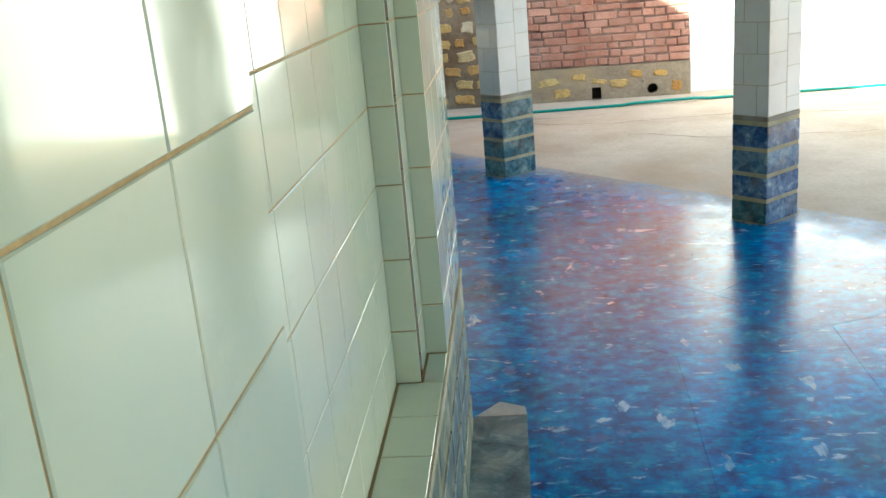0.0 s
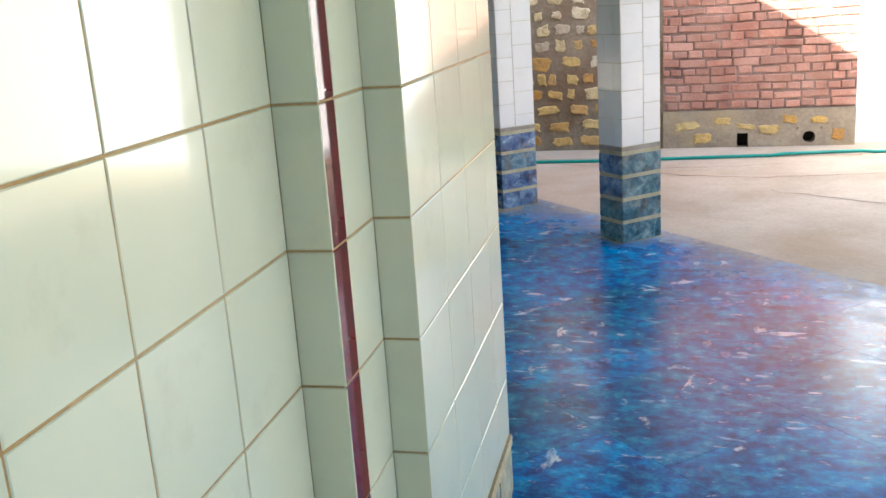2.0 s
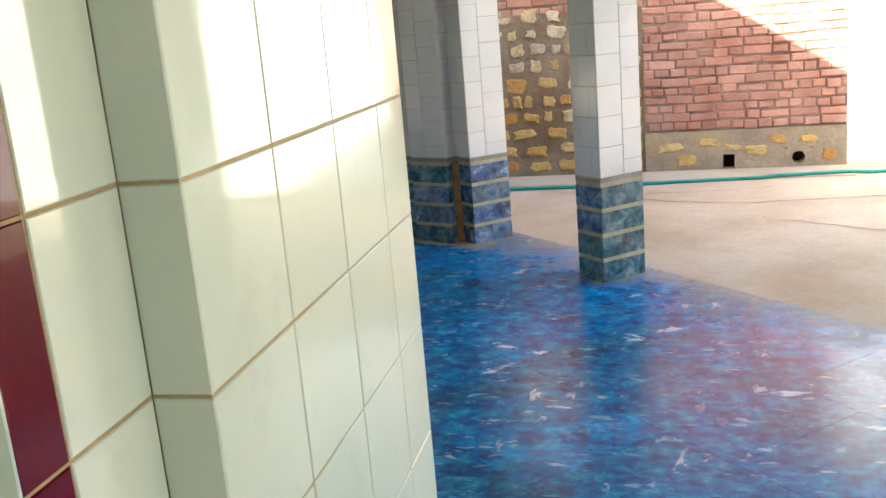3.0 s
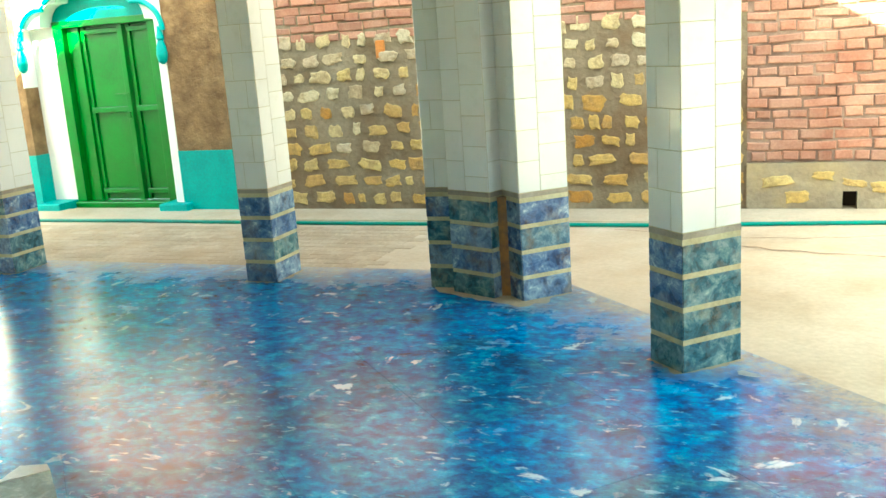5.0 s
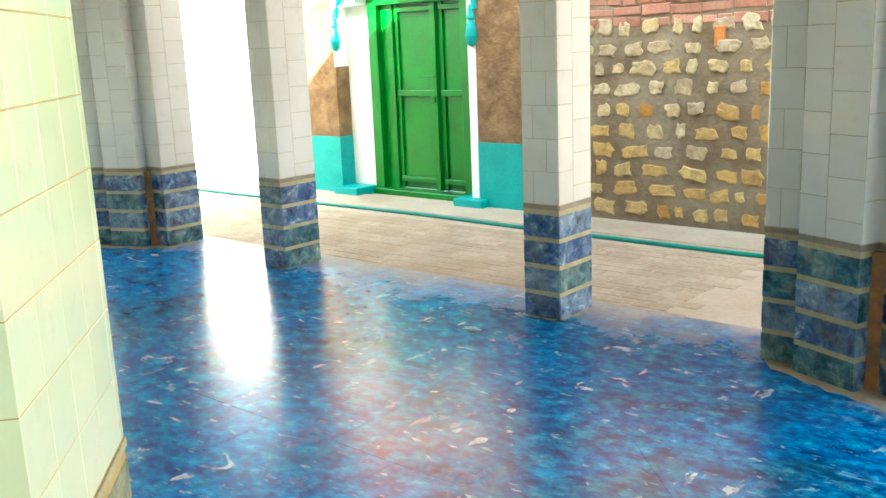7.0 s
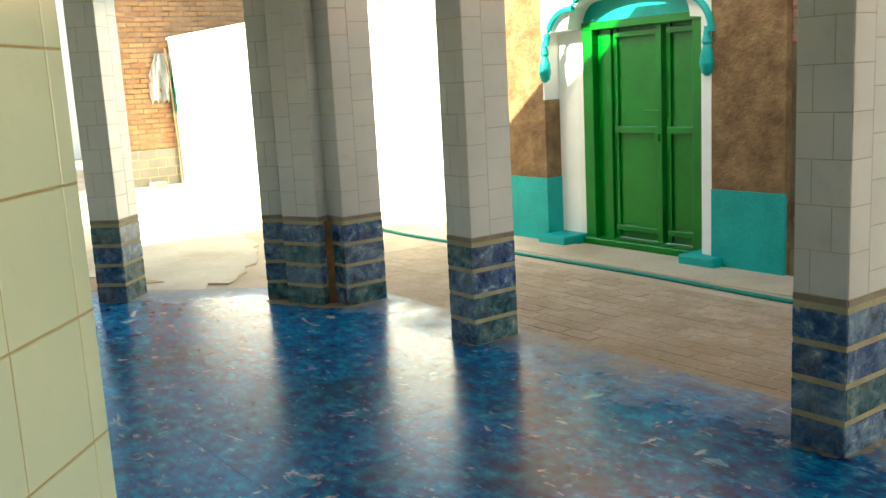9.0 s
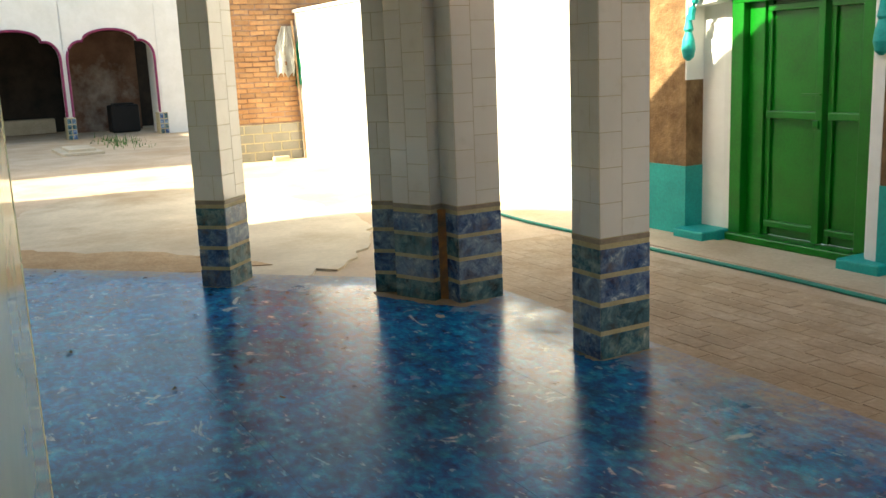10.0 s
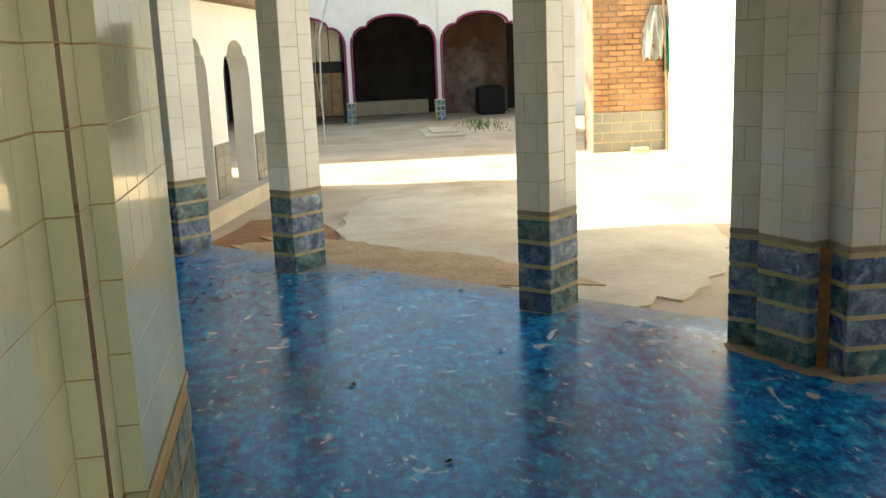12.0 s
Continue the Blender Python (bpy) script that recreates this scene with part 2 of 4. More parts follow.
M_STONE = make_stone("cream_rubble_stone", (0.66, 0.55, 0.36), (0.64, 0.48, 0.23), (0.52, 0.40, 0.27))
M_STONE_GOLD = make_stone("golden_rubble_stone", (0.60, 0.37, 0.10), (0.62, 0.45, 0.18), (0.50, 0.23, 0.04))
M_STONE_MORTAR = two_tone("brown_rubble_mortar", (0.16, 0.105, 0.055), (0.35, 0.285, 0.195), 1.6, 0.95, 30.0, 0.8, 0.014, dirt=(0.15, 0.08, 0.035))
M_RUST = two_tone("rust_stained_tile", (0.42, 0.16, 0.03), (0.16, 0.09, 0.04), 14.0, 0.5, 40.0, 0.3)
M_ORANGE = two_tone("orange_brick_piece", (0.55, 0.17, 0.03), (0.62, 0.24, 0.06), 6.0, 0.85)
M_PLASTER = two_tone("brown_mud_plaster", (0.17, 0.09, 0.035), (0.31, 0.185, 0.085), 5.5, 0.92, 24.0, 1.0, 0.02)
M_TEAL = two_tone("teal_paint", (0.0, 0.33, 0.29), (0.01, 0.42, 0.37), 4.0, 0.55, 50.0, 0.3)
M_WHITE = two_tone("whitewash", (0.76, 0.74, 0.69), (0.84, 0.82, 0.78), 2.0, 0.85, 12.0, 0.15, grit=0.06)
M_GREEN = two_tone("green_gloss_paint", (0.0, 0.145, 0.006), (0.003, 0.20, 0.012), 4.0, 0.3, 60.0, 0.2)
M_HOSE = two_tone("green_hose", (0.0, 0.24, 0.17), (0.0, 0.30, 0.22), 9.0, 0.4)
# Near-black colour puts shade into arcade and drain holes; also dark gate timber.
M_DARK = two_tone("dark_shade_and_timber", (0.014, 0.011, 0.009), (0.045, 0.032, 0.022), 2.0, 0.9)
M_BLACK = two_tone("black_plastic", (0.004, 0.004, 0.004), (0.007, 0.007, 0.007), 9.0, 0.7)
M_MAGENTA = two_tone("magenta_trim_paint", (0.17, 0.008, 0.07), (0.26, 0.02, 0.10), 6.0, 0.5)
M_WOOD = two_tone("weathered_wood", (0.20, 0.12, 0.06), (0.30, 0.19, 0.10), 6.0, 0.8)
M_CLOTH = two_tone("white_cloth", (0.66, 0.66, 0.62), (0.78, 0.78, 0.74), 6.0, 0.9)
M_GCLOTH = two_tone("green_cloth", (0.0, 0.22, 0.12), (0.02, 0.30, 0.17), 6.0, 0.9)
M_GRASS = two_tone("grass", (0.05, 0.12, 0.02), (0.10, 0.20, 0.04), 6.0, 0.8)
M_PALE_TILE = glazed("grey_stone_tile", (0.15, 0.145, 0.12), (0.27, 0.25, 0.20), 0.4, 0.6)
M_STAINED = two_tone("stained_dark_plaster", (0.10, 0.05, 0.03), (0.20, 0.11, 0.07), 1.6, 0.9, dirt=(0.42, 0.40, 0.36))
# Dark tone chosen to lower the light that the ceiling throws back.
M_CEIL = two_tone("bounce_cutting_ceiling", (0.08, 0.07, 0.05), (0.14, 0.12, 0.09), 1.5, 0.9)
M_LEAF = two_tone("dry_leaf", (0.05, 0.03, 0.02), (0.12, 0.07, 0.03), 20.0, 0.9)
M_STEEL = two_tone("dull_steel", (0.45, 0.45, 0.44), (0.55, 0.55, 0.53), 9.0, 0.45)


# ---- mesh helpers ----
def mesh_of(bm, name, material):
    me = bpy.data.meshes.new(name)
    bmesh.ops.recalc_face_normals(bm, faces=bm.faces)
    bm.to_mesh(me)
    bm.free()
    me.materials.append(material)
    return me


def part(name, bm, material, parent=None, label="", m=None):
    ob = new(name, mesh_of(bm, name, material))
    if parent is not None:
        ob.parent = parent
    if m is not None:
        ob.matrix_basis = m
    if label:
        ob["label"] = label
    return ob


def box(bm, x0, x1, y0, y1, z0, z1, bevel=0.0):
    tmp = bmesh.ops.create_cube(bm, size=1.0)["verts"]
    for v in tmp:
        v.co = Vector(((x0 + x1) / 2 + v.co.x * (x1 - x0), (y0 + y1) / 2 + v.co.y * (y1 - y0), (z0 + z1) / 2 + v.co.z * (z1 - z0)))
    if bevel:
        edges = list({e for v in tmp for e in v.link_edges})
        bmesh.ops.bevel(bm, geom=edges, offset=bevel, segments=2, affect="EDGES", profile=0.5)
    return bm


def B(*a, bevel=0.0):
    return box(bmesh.new(), *a, bevel=bevel)


def prism(pts, z0, z1, bm=None):
    """An upright prism over a plan outline."""
    bm = bm or bmesh.new()
    lo = [bm.verts.new((x, y, z0)) for x, y in pts]
    hi = [bm.verts.new((x, y, z1)) for x, y in pts]
    n = len(pts)
    bm.faces.new(lo[::-1])
    bm.faces.new(hi)
    for i in range(n):
        bm.faces.new((lo[i], lo[(i + 1) % n], hi[(i + 1) % n], hi[i]))
    return bm


def plate(pts, y0, y1, bm=None):
    """A plate standing in the x-z plane, from y0 to y1."""
    bm = bm or bmesh.new()
    a = [bm.verts.new((x, y0, z)) for x, z in pts]
    b = [bm.verts.new((x, y1, z)) for x, z in pts]
    n = len(pts)
    bm.faces.new(a)
    bm.faces.new(b[::-1])
    for i in range(n):
        bm.faces.new((a[i], b[i], b[(i + 1) % n], a[(i + 1) % n]))
    return bm


def tube(bm, pts, r, sides=8):
    rings = []
    for i, p in enumerate(pts):
        p = Vector(p)
        d = (Vector(pts[min(i + 1, len(pts) - 1)]) - Vector(pts[max(i - 1, 0)])).normalized()
        s = d.cross(Vector((0, 0, 1)) if abs(d.z) < 0.9 else Vector((1, 0, 0))).normalized()
        u = s.cross(d)
        rad = r[i] if isinstance(r, (list, tuple)) else r
        rings.append([bm.verts.new(p + rad * (math.cos(2 * math.pi * k / sides) * s + math.sin(2 * math.pi * k / sides) * u)) for k in range(sides)])
    for a, b in zip(rings, rings[1:]):
        for k in range(sides):
            bm.faces.new((a[k], a[(k + 1) % sides], b[(k + 1) % sides], b[k]))
    bm.faces.new(rings[0][::-1])
    bm.faces.new(rings[-1])
    return bm


TILE_MESHES = {}


def tile_mesh(name, w, h, t, material, edge=0.0011):
    """A thin slab, w by h, with its face inset by a small arris; its back lies at z = 0."""
    key = (name, round(w, 3), round(h, 3), t, material.name, edge)
    if key not in TILE_MESHES:
        w, h = w / 2, h / 2
        vs = [(-w, -h, 0), (w, -h, 0), (w, h, 0), (-w, h, 0)]
        vs += [(x, y, t - edge) for x, y, _ in vs[:4]]
        vs += [(x - math.copysign(edge, x), y - math.copysign(edge, y), t) for x, y, _ in vs[:4]]
        fs = [(3, 2, 1, 0), (8, 9, 10, 11)] + [(i + a, (i + 1) % 4 + a, (i + 1) % 4 + a + 4, i + a + 4) for a in (0, 4) for i in range(4)]
        me = bpy.data.meshes.new(name)
        me.from_pydata(vs, [], fs)
        me.materials.append(material)
        TILE_MESHES[key] = me
    return TILE_MESHES[key]


def lay(name, parent, p0, u, v, us, vs, material, gap=0.0030, t=0.0016, skew=0.0006):
    """Tiles on a face: p0 is its corner, u and v its axes; us and vs are where the joints lie."""
    u, v = Vector(u), Vector(v)
    n = u.cross(v)
    for a0, a1 in zip(us, us[1:]):
        for b0, b1 in zip(vs, vs[1:]):
            if a1 - a0 < 2.2 * gap or b1 - b0 < 2.2 * gap:
                continue
            one_tile(name, parent, Vector(p0) + u * (a0 + a1) / 2 + v * (b0 + b1) / 2, u, v, n, a1 - a0 - gap, b1 - b0 - gap, material, t, skew)


def one_tile(name, parent, at, u, v, n, w, h, material, t=0.005, skew=0.0006):
    ob = new(name, tile_mesh(name, w, h, t, material))
    m = Matrix((u, v, n)).transposed().to_4x4()
    m.translation = at
    tilt = pose(0, 0, 0, random.uniform(-0.12, 0.12), random.uniform(-0.12, 0.12), 0) if skew else Matrix()
    ob.parent = parent
    ob.matrix_basis = m @ tilt
    return ob


def steps(a, b, pitch, start=None):
    """Joints from a to b at the given pitch, with one of them at start."""
    start = a if start is None else start
    k = math.ceil((a - start) / pitch + 1e-6)
    out = [a]
    while start + k * pitch < b - 1e-6:
        out.append(start + k * pitch)
        k += 1
    return out + [b]


# ---- plan of the shrine: an octagon round O ----
O = Vector((-3.998, 1.378, 0.0))
COL_AP, COL_W, COL_D, COL_X = 6.0, 0.212, 0.295, 1.0137
FLOOR_AP, ROOF_AP = 6.375, 6.95
DADO = 0.562
CEIL_Z = 2.75
SIDES = {"n": 0, "ne": -45, "e": -90, "se": -135, "s": 180, "sw": 135, "w": 90, "nw": 45}
WALL_AP = {"n": 3.487, "ne": 3.583, "e": 3.737}
WALL_TURN, WALL_DROP = 2.9, {"n": -0.045, "ne": -0.07, "e": 0.035}
WALL_END = {"n": 1.55, "ne": 1.37, "e": 1.34}
WALL_NEAR = {"n": 0.92, "ne": 0.92, "nw": 0.92}
SEEN = ("n", "ne", "e")
TAN = math.tan(math.radians(22.5))
GROUND_Z = -0.08


def side_pose(deg):
    return Matrix.Translation(O) @ Matrix.Rotation(radians(deg), 4, "Z")


def wall_pose(nm):
    """The inner walls stand turned a little against the columns."""
    ap = WALL_AP.get(nm, 3.58)
    return side_pose(SIDES[nm]) @ pose(0, ap, 0, 0, 0, WALL_TURN) @ pose(0, -ap, 0)


def octagon(ap, dx=0.0):
    r = ap / math.cos(radians(22.5))
    return [(O.x + dx + r * math.cos(radians(22.5 + 45 * i)), O.y + r * math.sin(radians(22.5 + 45 * i))) for i in range(8)]


# floor of the veranda: a plinth with a slab edge
floor = tagged(part("floor", prism(octagon(FLOOR_AP), -0.35, -0.004), M_JOINT), "polished blue marble veranda floor with pale flecks", "floor", kind="structure")

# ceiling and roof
# Ceiling is out of view; its dark colour dims the veranda below.
ceiling = tagged(part("ceiling", prism(octagon(ROOF_AP, 0.40), CEIL_Z, CEIL_Z + 0.14), M_CEIL), "unseen veranda ceiling slab, darkened to cut bounced light", "ceiling", kind="structure")
bm = prism(octagon(ROOF_AP, 0.40), CEIL_Z + 0.14, 3.19)
tagged(part("roof", bm, M_WHITE), "whitewashed roof parapet of the veranda", "roof", kind="structure")

# ground
ground = tagged(part("ground", B(-300, 300, -300, 300, GROUND_Z - 0.5, GROUND_Z), M_GROUND), "dusty worn concrete courtyard ground", "ground", kind="structure")


# ---- inner walls with tiled niches ----
PX, PZ, Z_LINE = {"e": 0.176}, 0.167, 1.331
WALL_LINE = {"e": 0.0}                  # where the courses lie against Z_LINE, if not with the sill
PROUD = {"e": 0.0125}                   # the first jamb of the east wall stands forward
BAND_NEAR = {"e": 0.085}
NICHE_IN, NICHE_OUT = (-0.522, 0.558), (-0.684, 0.735)
SILL_Z, NICHE_TOP, HALF = 0.50, 2.35, 1.43
WALL_OBS = {}


def inner_wall(name, tiled):
    ap, end, sill = WALL_AP.get(name, 3.58), WALL_END.get(name, HALF), SILL_Z + WALL_DROP.get(name, 0)
    back, near = ap - 0.40, WALL_NEAR.get(name, HALF)
    fwd = ap + PROUD.get(name, 0.0)
    full = [(near, back), (near, fwd), (NICHE_OUT[1], fwd), (NICHE_OUT[1], ap), (-end, ap), (-end, back)]
    if fwd == ap:
        del full[2:4]
    cut = [(near, back), (near, fwd), (NICHE_OUT[1], fwd), (NICHE_OUT[1], ap - 0.05), (NICHE_IN[1], ap - 0.05), (NICHE_IN[1], ap - 0.105),
           (NICHE_IN[0], ap - 0.105), (NICHE_IN[0], ap - 0.05), (NICHE_OUT[0], ap - 0.05), (NICHE_OUT[0], ap), (-end, ap), (-end, back)]
    bm = prism(full, -0.05, sill)
    prism(cut, sill, NICHE_TOP, bm)
    prism(full, NICHE_TOP, CEIL_Z, bm)
    ob = tagged(part("wall_" + name, bm, M_GROUT if tiled else M_TILE, m=wall_pose(name)),
                "cream glazed tile wall with a stepped niche and olive marble dado", "wall", kind="structure")
    WALL_OBS[name] = ob
    return ob


def corner(a, b):
    pa, pb, ea = WALL_AP.get(a, 3.58), WALL_AP.get(b, 3.58), WALL_END.get(a, HALF)
    p = [wall_pose(a) @ Vector((-ea, pa, 0)), wall_pose(b) @ Vector((WALL_NEAR.get(b, HALF), pb, 0)), wall_pose(b) @ Vector((WALL_NEAR.get(b, HALF), pb - 0.4, 0)), wall_pose(a) @ Vector((-ea, pa - 0.4, 0))]
    ob = tagged(part("wall_corner_" + a + "_" + b, prism([(q.x, q.y) for q in p], SILL_Z, CEIL_Z), M_TILE), "white tiled corner of the shrine", "wall", kind="structure")
    part("dado", prism([(q.x, q.y) for q in p], -0.05, SILL_Z), M_WALL_DADO, ob, "olive marble dado")
    return ob


order = ["s", "se", "e", "ne", "n", "nw", "w", "sw"]
for nm in order:
    inner_wall(nm, nm in SEEN)
for a, b in zip(order, order[1:] + order[:1]):
    corner(a, b)


# ---- columns ----
def rows_of_dado():
    out, z = [], 0.0
    for _ in range(4):
        out.append((z, z + 0.112))
        z += 0.112 + 0.022
    return out, (z + 0.002, DADO)


def clad(ob, x0, x1, y0, y1, faces="sewn", phase=0):
    """White tiles over a marble dado on the faces of a pier that spans x0..x1, y0..y1 in plan."""
    spans = {"s": ((x0, y0, 0), (1, 0, 0), x1 - x0), "e": ((x1, y0, 0), (0, 1, 0), y1 - y0), "n": ((x1, y1, 0), (-1, 0, 0), x1 - x0), "w": ((x0, y1, 0), (0, -1, 0), y1 - y0)}
    dado, top = rows_of_dado()
    up = (0, 0, 1)
    for f in faces:
        p, u, length = spans[f]
        for a, b in dado:
            lay("dado_tile", ob, p, u, up, [0, length], [a, b], M_DADO, 0.001, 0.004)
        lay("border_tile", ob, p, u, up, [0, length], list(top), M_BORDER, 0.001, 0.004)
        zs = steps(DADO + 0.002, CEIL_Z, 0.157)
        half = steps(DADO + 0.002, CEIL_Z, 0.157, DADO + 0.08)
        if length > 0.28:                       # two upright runs with shifted joints
            s = length * (0.44 if (phase + ord(f)) % 2 else 0.56)
            lay("tile", ob, p, u, up, [0, s], zs, M_COLTILE, 0.0029, 0.0018)
            lay("tile", ob, p, u, up, [s, length], half, M_COLTILE, 0.0029, 0.0018)
        else:
            for i, (a, b) in enumerate(zip(zs, zs[1:])):
                s = length * (0.68 if (i + phase) % 2 else 0.30)
                if length < 0.17:
                    lay("tile", ob, p, u, up, [0, length], [a, b], M_COLTILE, 0.0029, 0.0018)
                else:
                    lay("tile", ob, p, u, up, [0, s, length], [a, b], M_COLTILE, 0.0029, 0.0018)


COLUMN_LABEL = "square veranda column in white tile above a blue marble tile base"


def column(deg, sx, tiled=True, phase=0):
    x = sx * COL_X
    w, i = COL_W / 2 - 0.004, 0.004
    ob = tagged(part("column", B(x - w, x + w, COL_AP + i, COL_AP + COL_D - i, -0.02, CEIL_Z), M_YGROUT if tiled else M_COLTILE, m=side_pose(deg)), COLUMN_LABEL, "column", "columns round the veranda", "structure")
    if tiled:
        clad(ob, x - w, x + w, COL_AP + i, COL_AP + COL_D - i, "sewn", phase)
    return ob


def pier(d_plus, d_minus, tiled=True):
    """The corner pier between the + end of one side and the - end of the next one."""
    name = "corner_pier"
    ob = tagged(new(name), "paired corner pier in white tile above a blue marble base, stained in its inner corner", "column", "corner piers of the veranda", "structure")
    ob.matrix_basis = Matrix.Translation(O)
    mp, mm = Matrix.Rotation(radians(d_plus), 4, "Z"), Matrix.Rotation(radians(d_minus), 4, "Z")
    i = 0.004
    mb = Matrix.Rotation(radians(d_plus - 22.5), 4, "Z")
    # a shaft on either side and a wider block set square across the corner between them
    blocks = [(mp, 2.105, 2.31, COL_AP, "wsn"), (mm, -2.42, -2.18, COL_AP, "esn"), (mb, -0.178, 0.116, 6.345, "sew")]
    for m, x0, x1, front, faces in blocks:
        shaft = part("shaft", B(x0 + i, x1 - i, front + i, front + COL_D - i, -0.02, CEIL_Z), M_YGROUT if tiled else M_COLTILE, ob, m=m)
        if tiled:
            clad(shaft, x0 + i, x1 - i, front + i, front + COL_D - i, faces)
    # rust-stained fillet in the groove, and the closed back of the pier
    groove = [mb @ Vector((x, y, 0)) for x, y in ((0.114, 6.405), (0.158, 6.430), (0.114, 6.462))]
    part("groove_foot", prism([(p.x, p.y) for p in groove], -0.02, DADO - 0.03), M_RUST, ob, "rust-stained foot of the groove")
    back = [mp @ Vector((2.28, COL_AP + 0.05, 0)), mm @ Vector((-2.40, COL_AP + 0.05, 0)), mm @ Vector((-2.40, COL_AP + COL_D - 0.01, 0)), mp @ Vector((2.28, COL_AP + COL_D - 0.01, 0))]
    part("back", prism([(p.x, p.y) for p in back], -0.02, CEIL_Z), M_COLTILE, ob)
    return ob


VIEW_COLUMNS = [("ne", 1), ("ne", -1), ("n", 1), ("n", -1), ("nw", 1), ("nw", -1), ("w", 1)]
for k, nm in enumerate(order):
    for sx in (1, -1):
        column(SIDES[nm], sx, (nm, sx) in VIEW_COLUMNS, k)
for a, b in zip(order, order[1:] + order[:1]):
    # the + end of each side meets the - end of the one before it
    pier(SIDES[b], SIDES[a], (a, b) in (("ne", "n"), ("n", "nw"), ("nw", "w"), ("e", "ne")))

for nm in order:
    h = COL_AP * TAN
    # Beams share the ceiling's darkened, light-cutting colour.
    tagged(part("beam_" + nm, prism([(-h, COL_AP + 0.02), (h, COL_AP + 0.02), (h + 0.1, COL_AP + COL_D - 0.02), (-h - 0.1, COL_AP + COL_D - 0.02)], CEIL_Z - 0.3, CEIL_Z - 0.002), M_CEIL, m=side_pose(SIDES[nm])), "beam over the veranda columns in the dark ceiling colour", "beam", kind="structure")


# ---- courtyard paving ----
tagged(part("pavement", B(-7.6, 1.36, 9.56, 10.05, GROUND_Z - 0.02, GROUND_Z + 0.012, bevel=0.008), M_GROUND), "low dusty cement strip along the boundary wall", "pavement", kind="structure")


def ragged(cx, cy, rx, ry, n, seed, wob=0.12):
    rnd = random.Random(seed)
    return [(cx + rx * math.cos(2 * math.pi * i / n) * (1 + rnd.uniform(-wob, wob)), cy + ry * math.sin(2 * math.pi * i / n) * (1 + rnd.uniform(-wob, wob))) for i in range(n)]


tagged(part("pavement_skim", prism(ragged(-10.75, 6.85, 3.0, 1.55, 90, 5, 0.035), GROUND_Z - 0.01, GROUND_Z + 0.016), M_SLAB), "grey cement skim with a broken edge over the courtyard", "pavement", kind="structure")
tagged(part("soil_patch", prism(ragged(-10.4, 4.75, 1.5, 0.55, 22, 9), GROUND_Z - 0.01, GROUND_Z + 0.006), M_SOIL), "bare red soil beside the portico plinth", "ground", kind="structure")
tagged(part("earth_strip", prism([(x * (1 - 0.25 * (abs(y) / 0.4) ** 2), y * (1 + 0.5 * min(1.0, abs(x) / 1.6))) for x, y in ragged(0, 0, 1.6, 0.34, 40, 17, 0.16)], -0.03, 0.023), M_EARTH, m=pose(-9.45, 5.62, GROUND_Z, 0, 0, 45)), "strip of trodden brown earth along the veranda edge", "ground", kind="structure")
tagged(part("soil_bank", prism(ragged(5.6, 9.7, 2.2, 0.6, 22, 12), GROUND_Z - 0.01, GROUND_Z + 0.02), M_GROUND), "low bank of dry earth by the wall", "ground", kind="structure")

# ---- north boundary: rubble stone and brick wall ----
WALL_Y, WALL_TOP = 10.07, 2.9
STONE_X0, BRICK_X0, BRICK_X1 = -4.84, -0.34, 1.36
boundary = tagged(part("wall_boundary_stone", B(STONE_X0, BRICK_X0, WALL_Y + 0.02, WALL_Y + 0.4, -0.2, WALL_TOP), M_STONE_MORTAR), "rubble stone wall in dark mortar with brickwork above", "wall", kind="structure")
boundary_b = tagged(part("wall_boundary_brick", B(BRICK_X0, BRICK_X1, WALL_Y + 0.02, WALL_Y + 0.4, 0.28, WALL_TOP), M_MORTAR), "rough red brick wall over a plastered stone plinth", "wall", kind="structure")
# Near-black core paints the shade inside the drain holes.
part("plinth_core", B(BRICK_X0, BRICK_X1, WALL_Y + 0.15, WALL_Y + 0.4, -0.2, 0.278), M_DARK, boundary_b)
M_PLINTH = two_tone("stained_plinth_plaster", (0.27, 0.20, 0.13), (0.38, 0.30, 0.20), 3.0, 0.92, 30.0, 0.7, 0.01, dirt=(0.45, 0.32, 0.14))


def plate_round_hole(x0, x1, z0, z1, cx, cz, r, y0, y1, bm):
    n = 32
    outer, inner = [], []
    for i in range(n):
        a = 2 * math.pi * i / n
        c, s = math.cos(a), math.sin(a)
        tx = ((x1 - cx) if c > 0 else (x0 - cx)) / c if abs(c) > 1e-6 else 1e9
        tz = ((z1 - cz) if s > 0 else (z0 - cz)) / s if abs(s) > 1e-6 else 1e9
        t = min(tx, tz)
        outer.append((cx + t * c, cz + t * s))
        inner.append((cx + r * c, cz + r * s))
    vo = [[bm.verts.new((x, y, z)) for x, z in outer] for y in (y0, y1)]
    vi = [[bm.verts.new((x, y, z)) for x, z in inner] for y in (y0, y1)]
    for i in range(n):
        j = (i + 1) % n
        bm.faces.new((vo[0][i], vo[0][j], vi[0][j], vi[0][i]))
        bm.faces.new((vi[0][i], vi[0][j], vi[1][j], vi[1][i]))
    return bm


PY = WALL_Y - 0.012
bm = bmesh.new()
box(bm, BRICK_X0, 0.335, PY, WALL_Y + 0.14, -0.2, 0.276)
box(bm, 0.335, 0.435, PY, WALL_Y + 0.14, 0.06, 0.276)
box(bm, 0.335, 0.435, PY, WALL_Y + 0.14, -0.2, -0.075)
box(bm, 0.435, 0.86, PY, WALL_Y + 0.14, -0.2, 0.276)
box(bm, 1.08, BRICK_X1, PY, WALL_Y + 0.14, -0.2, 0.276)
box(bm, 0.86, 1.08, PY, WALL_Y + 0.14, 0.10, 0.276)
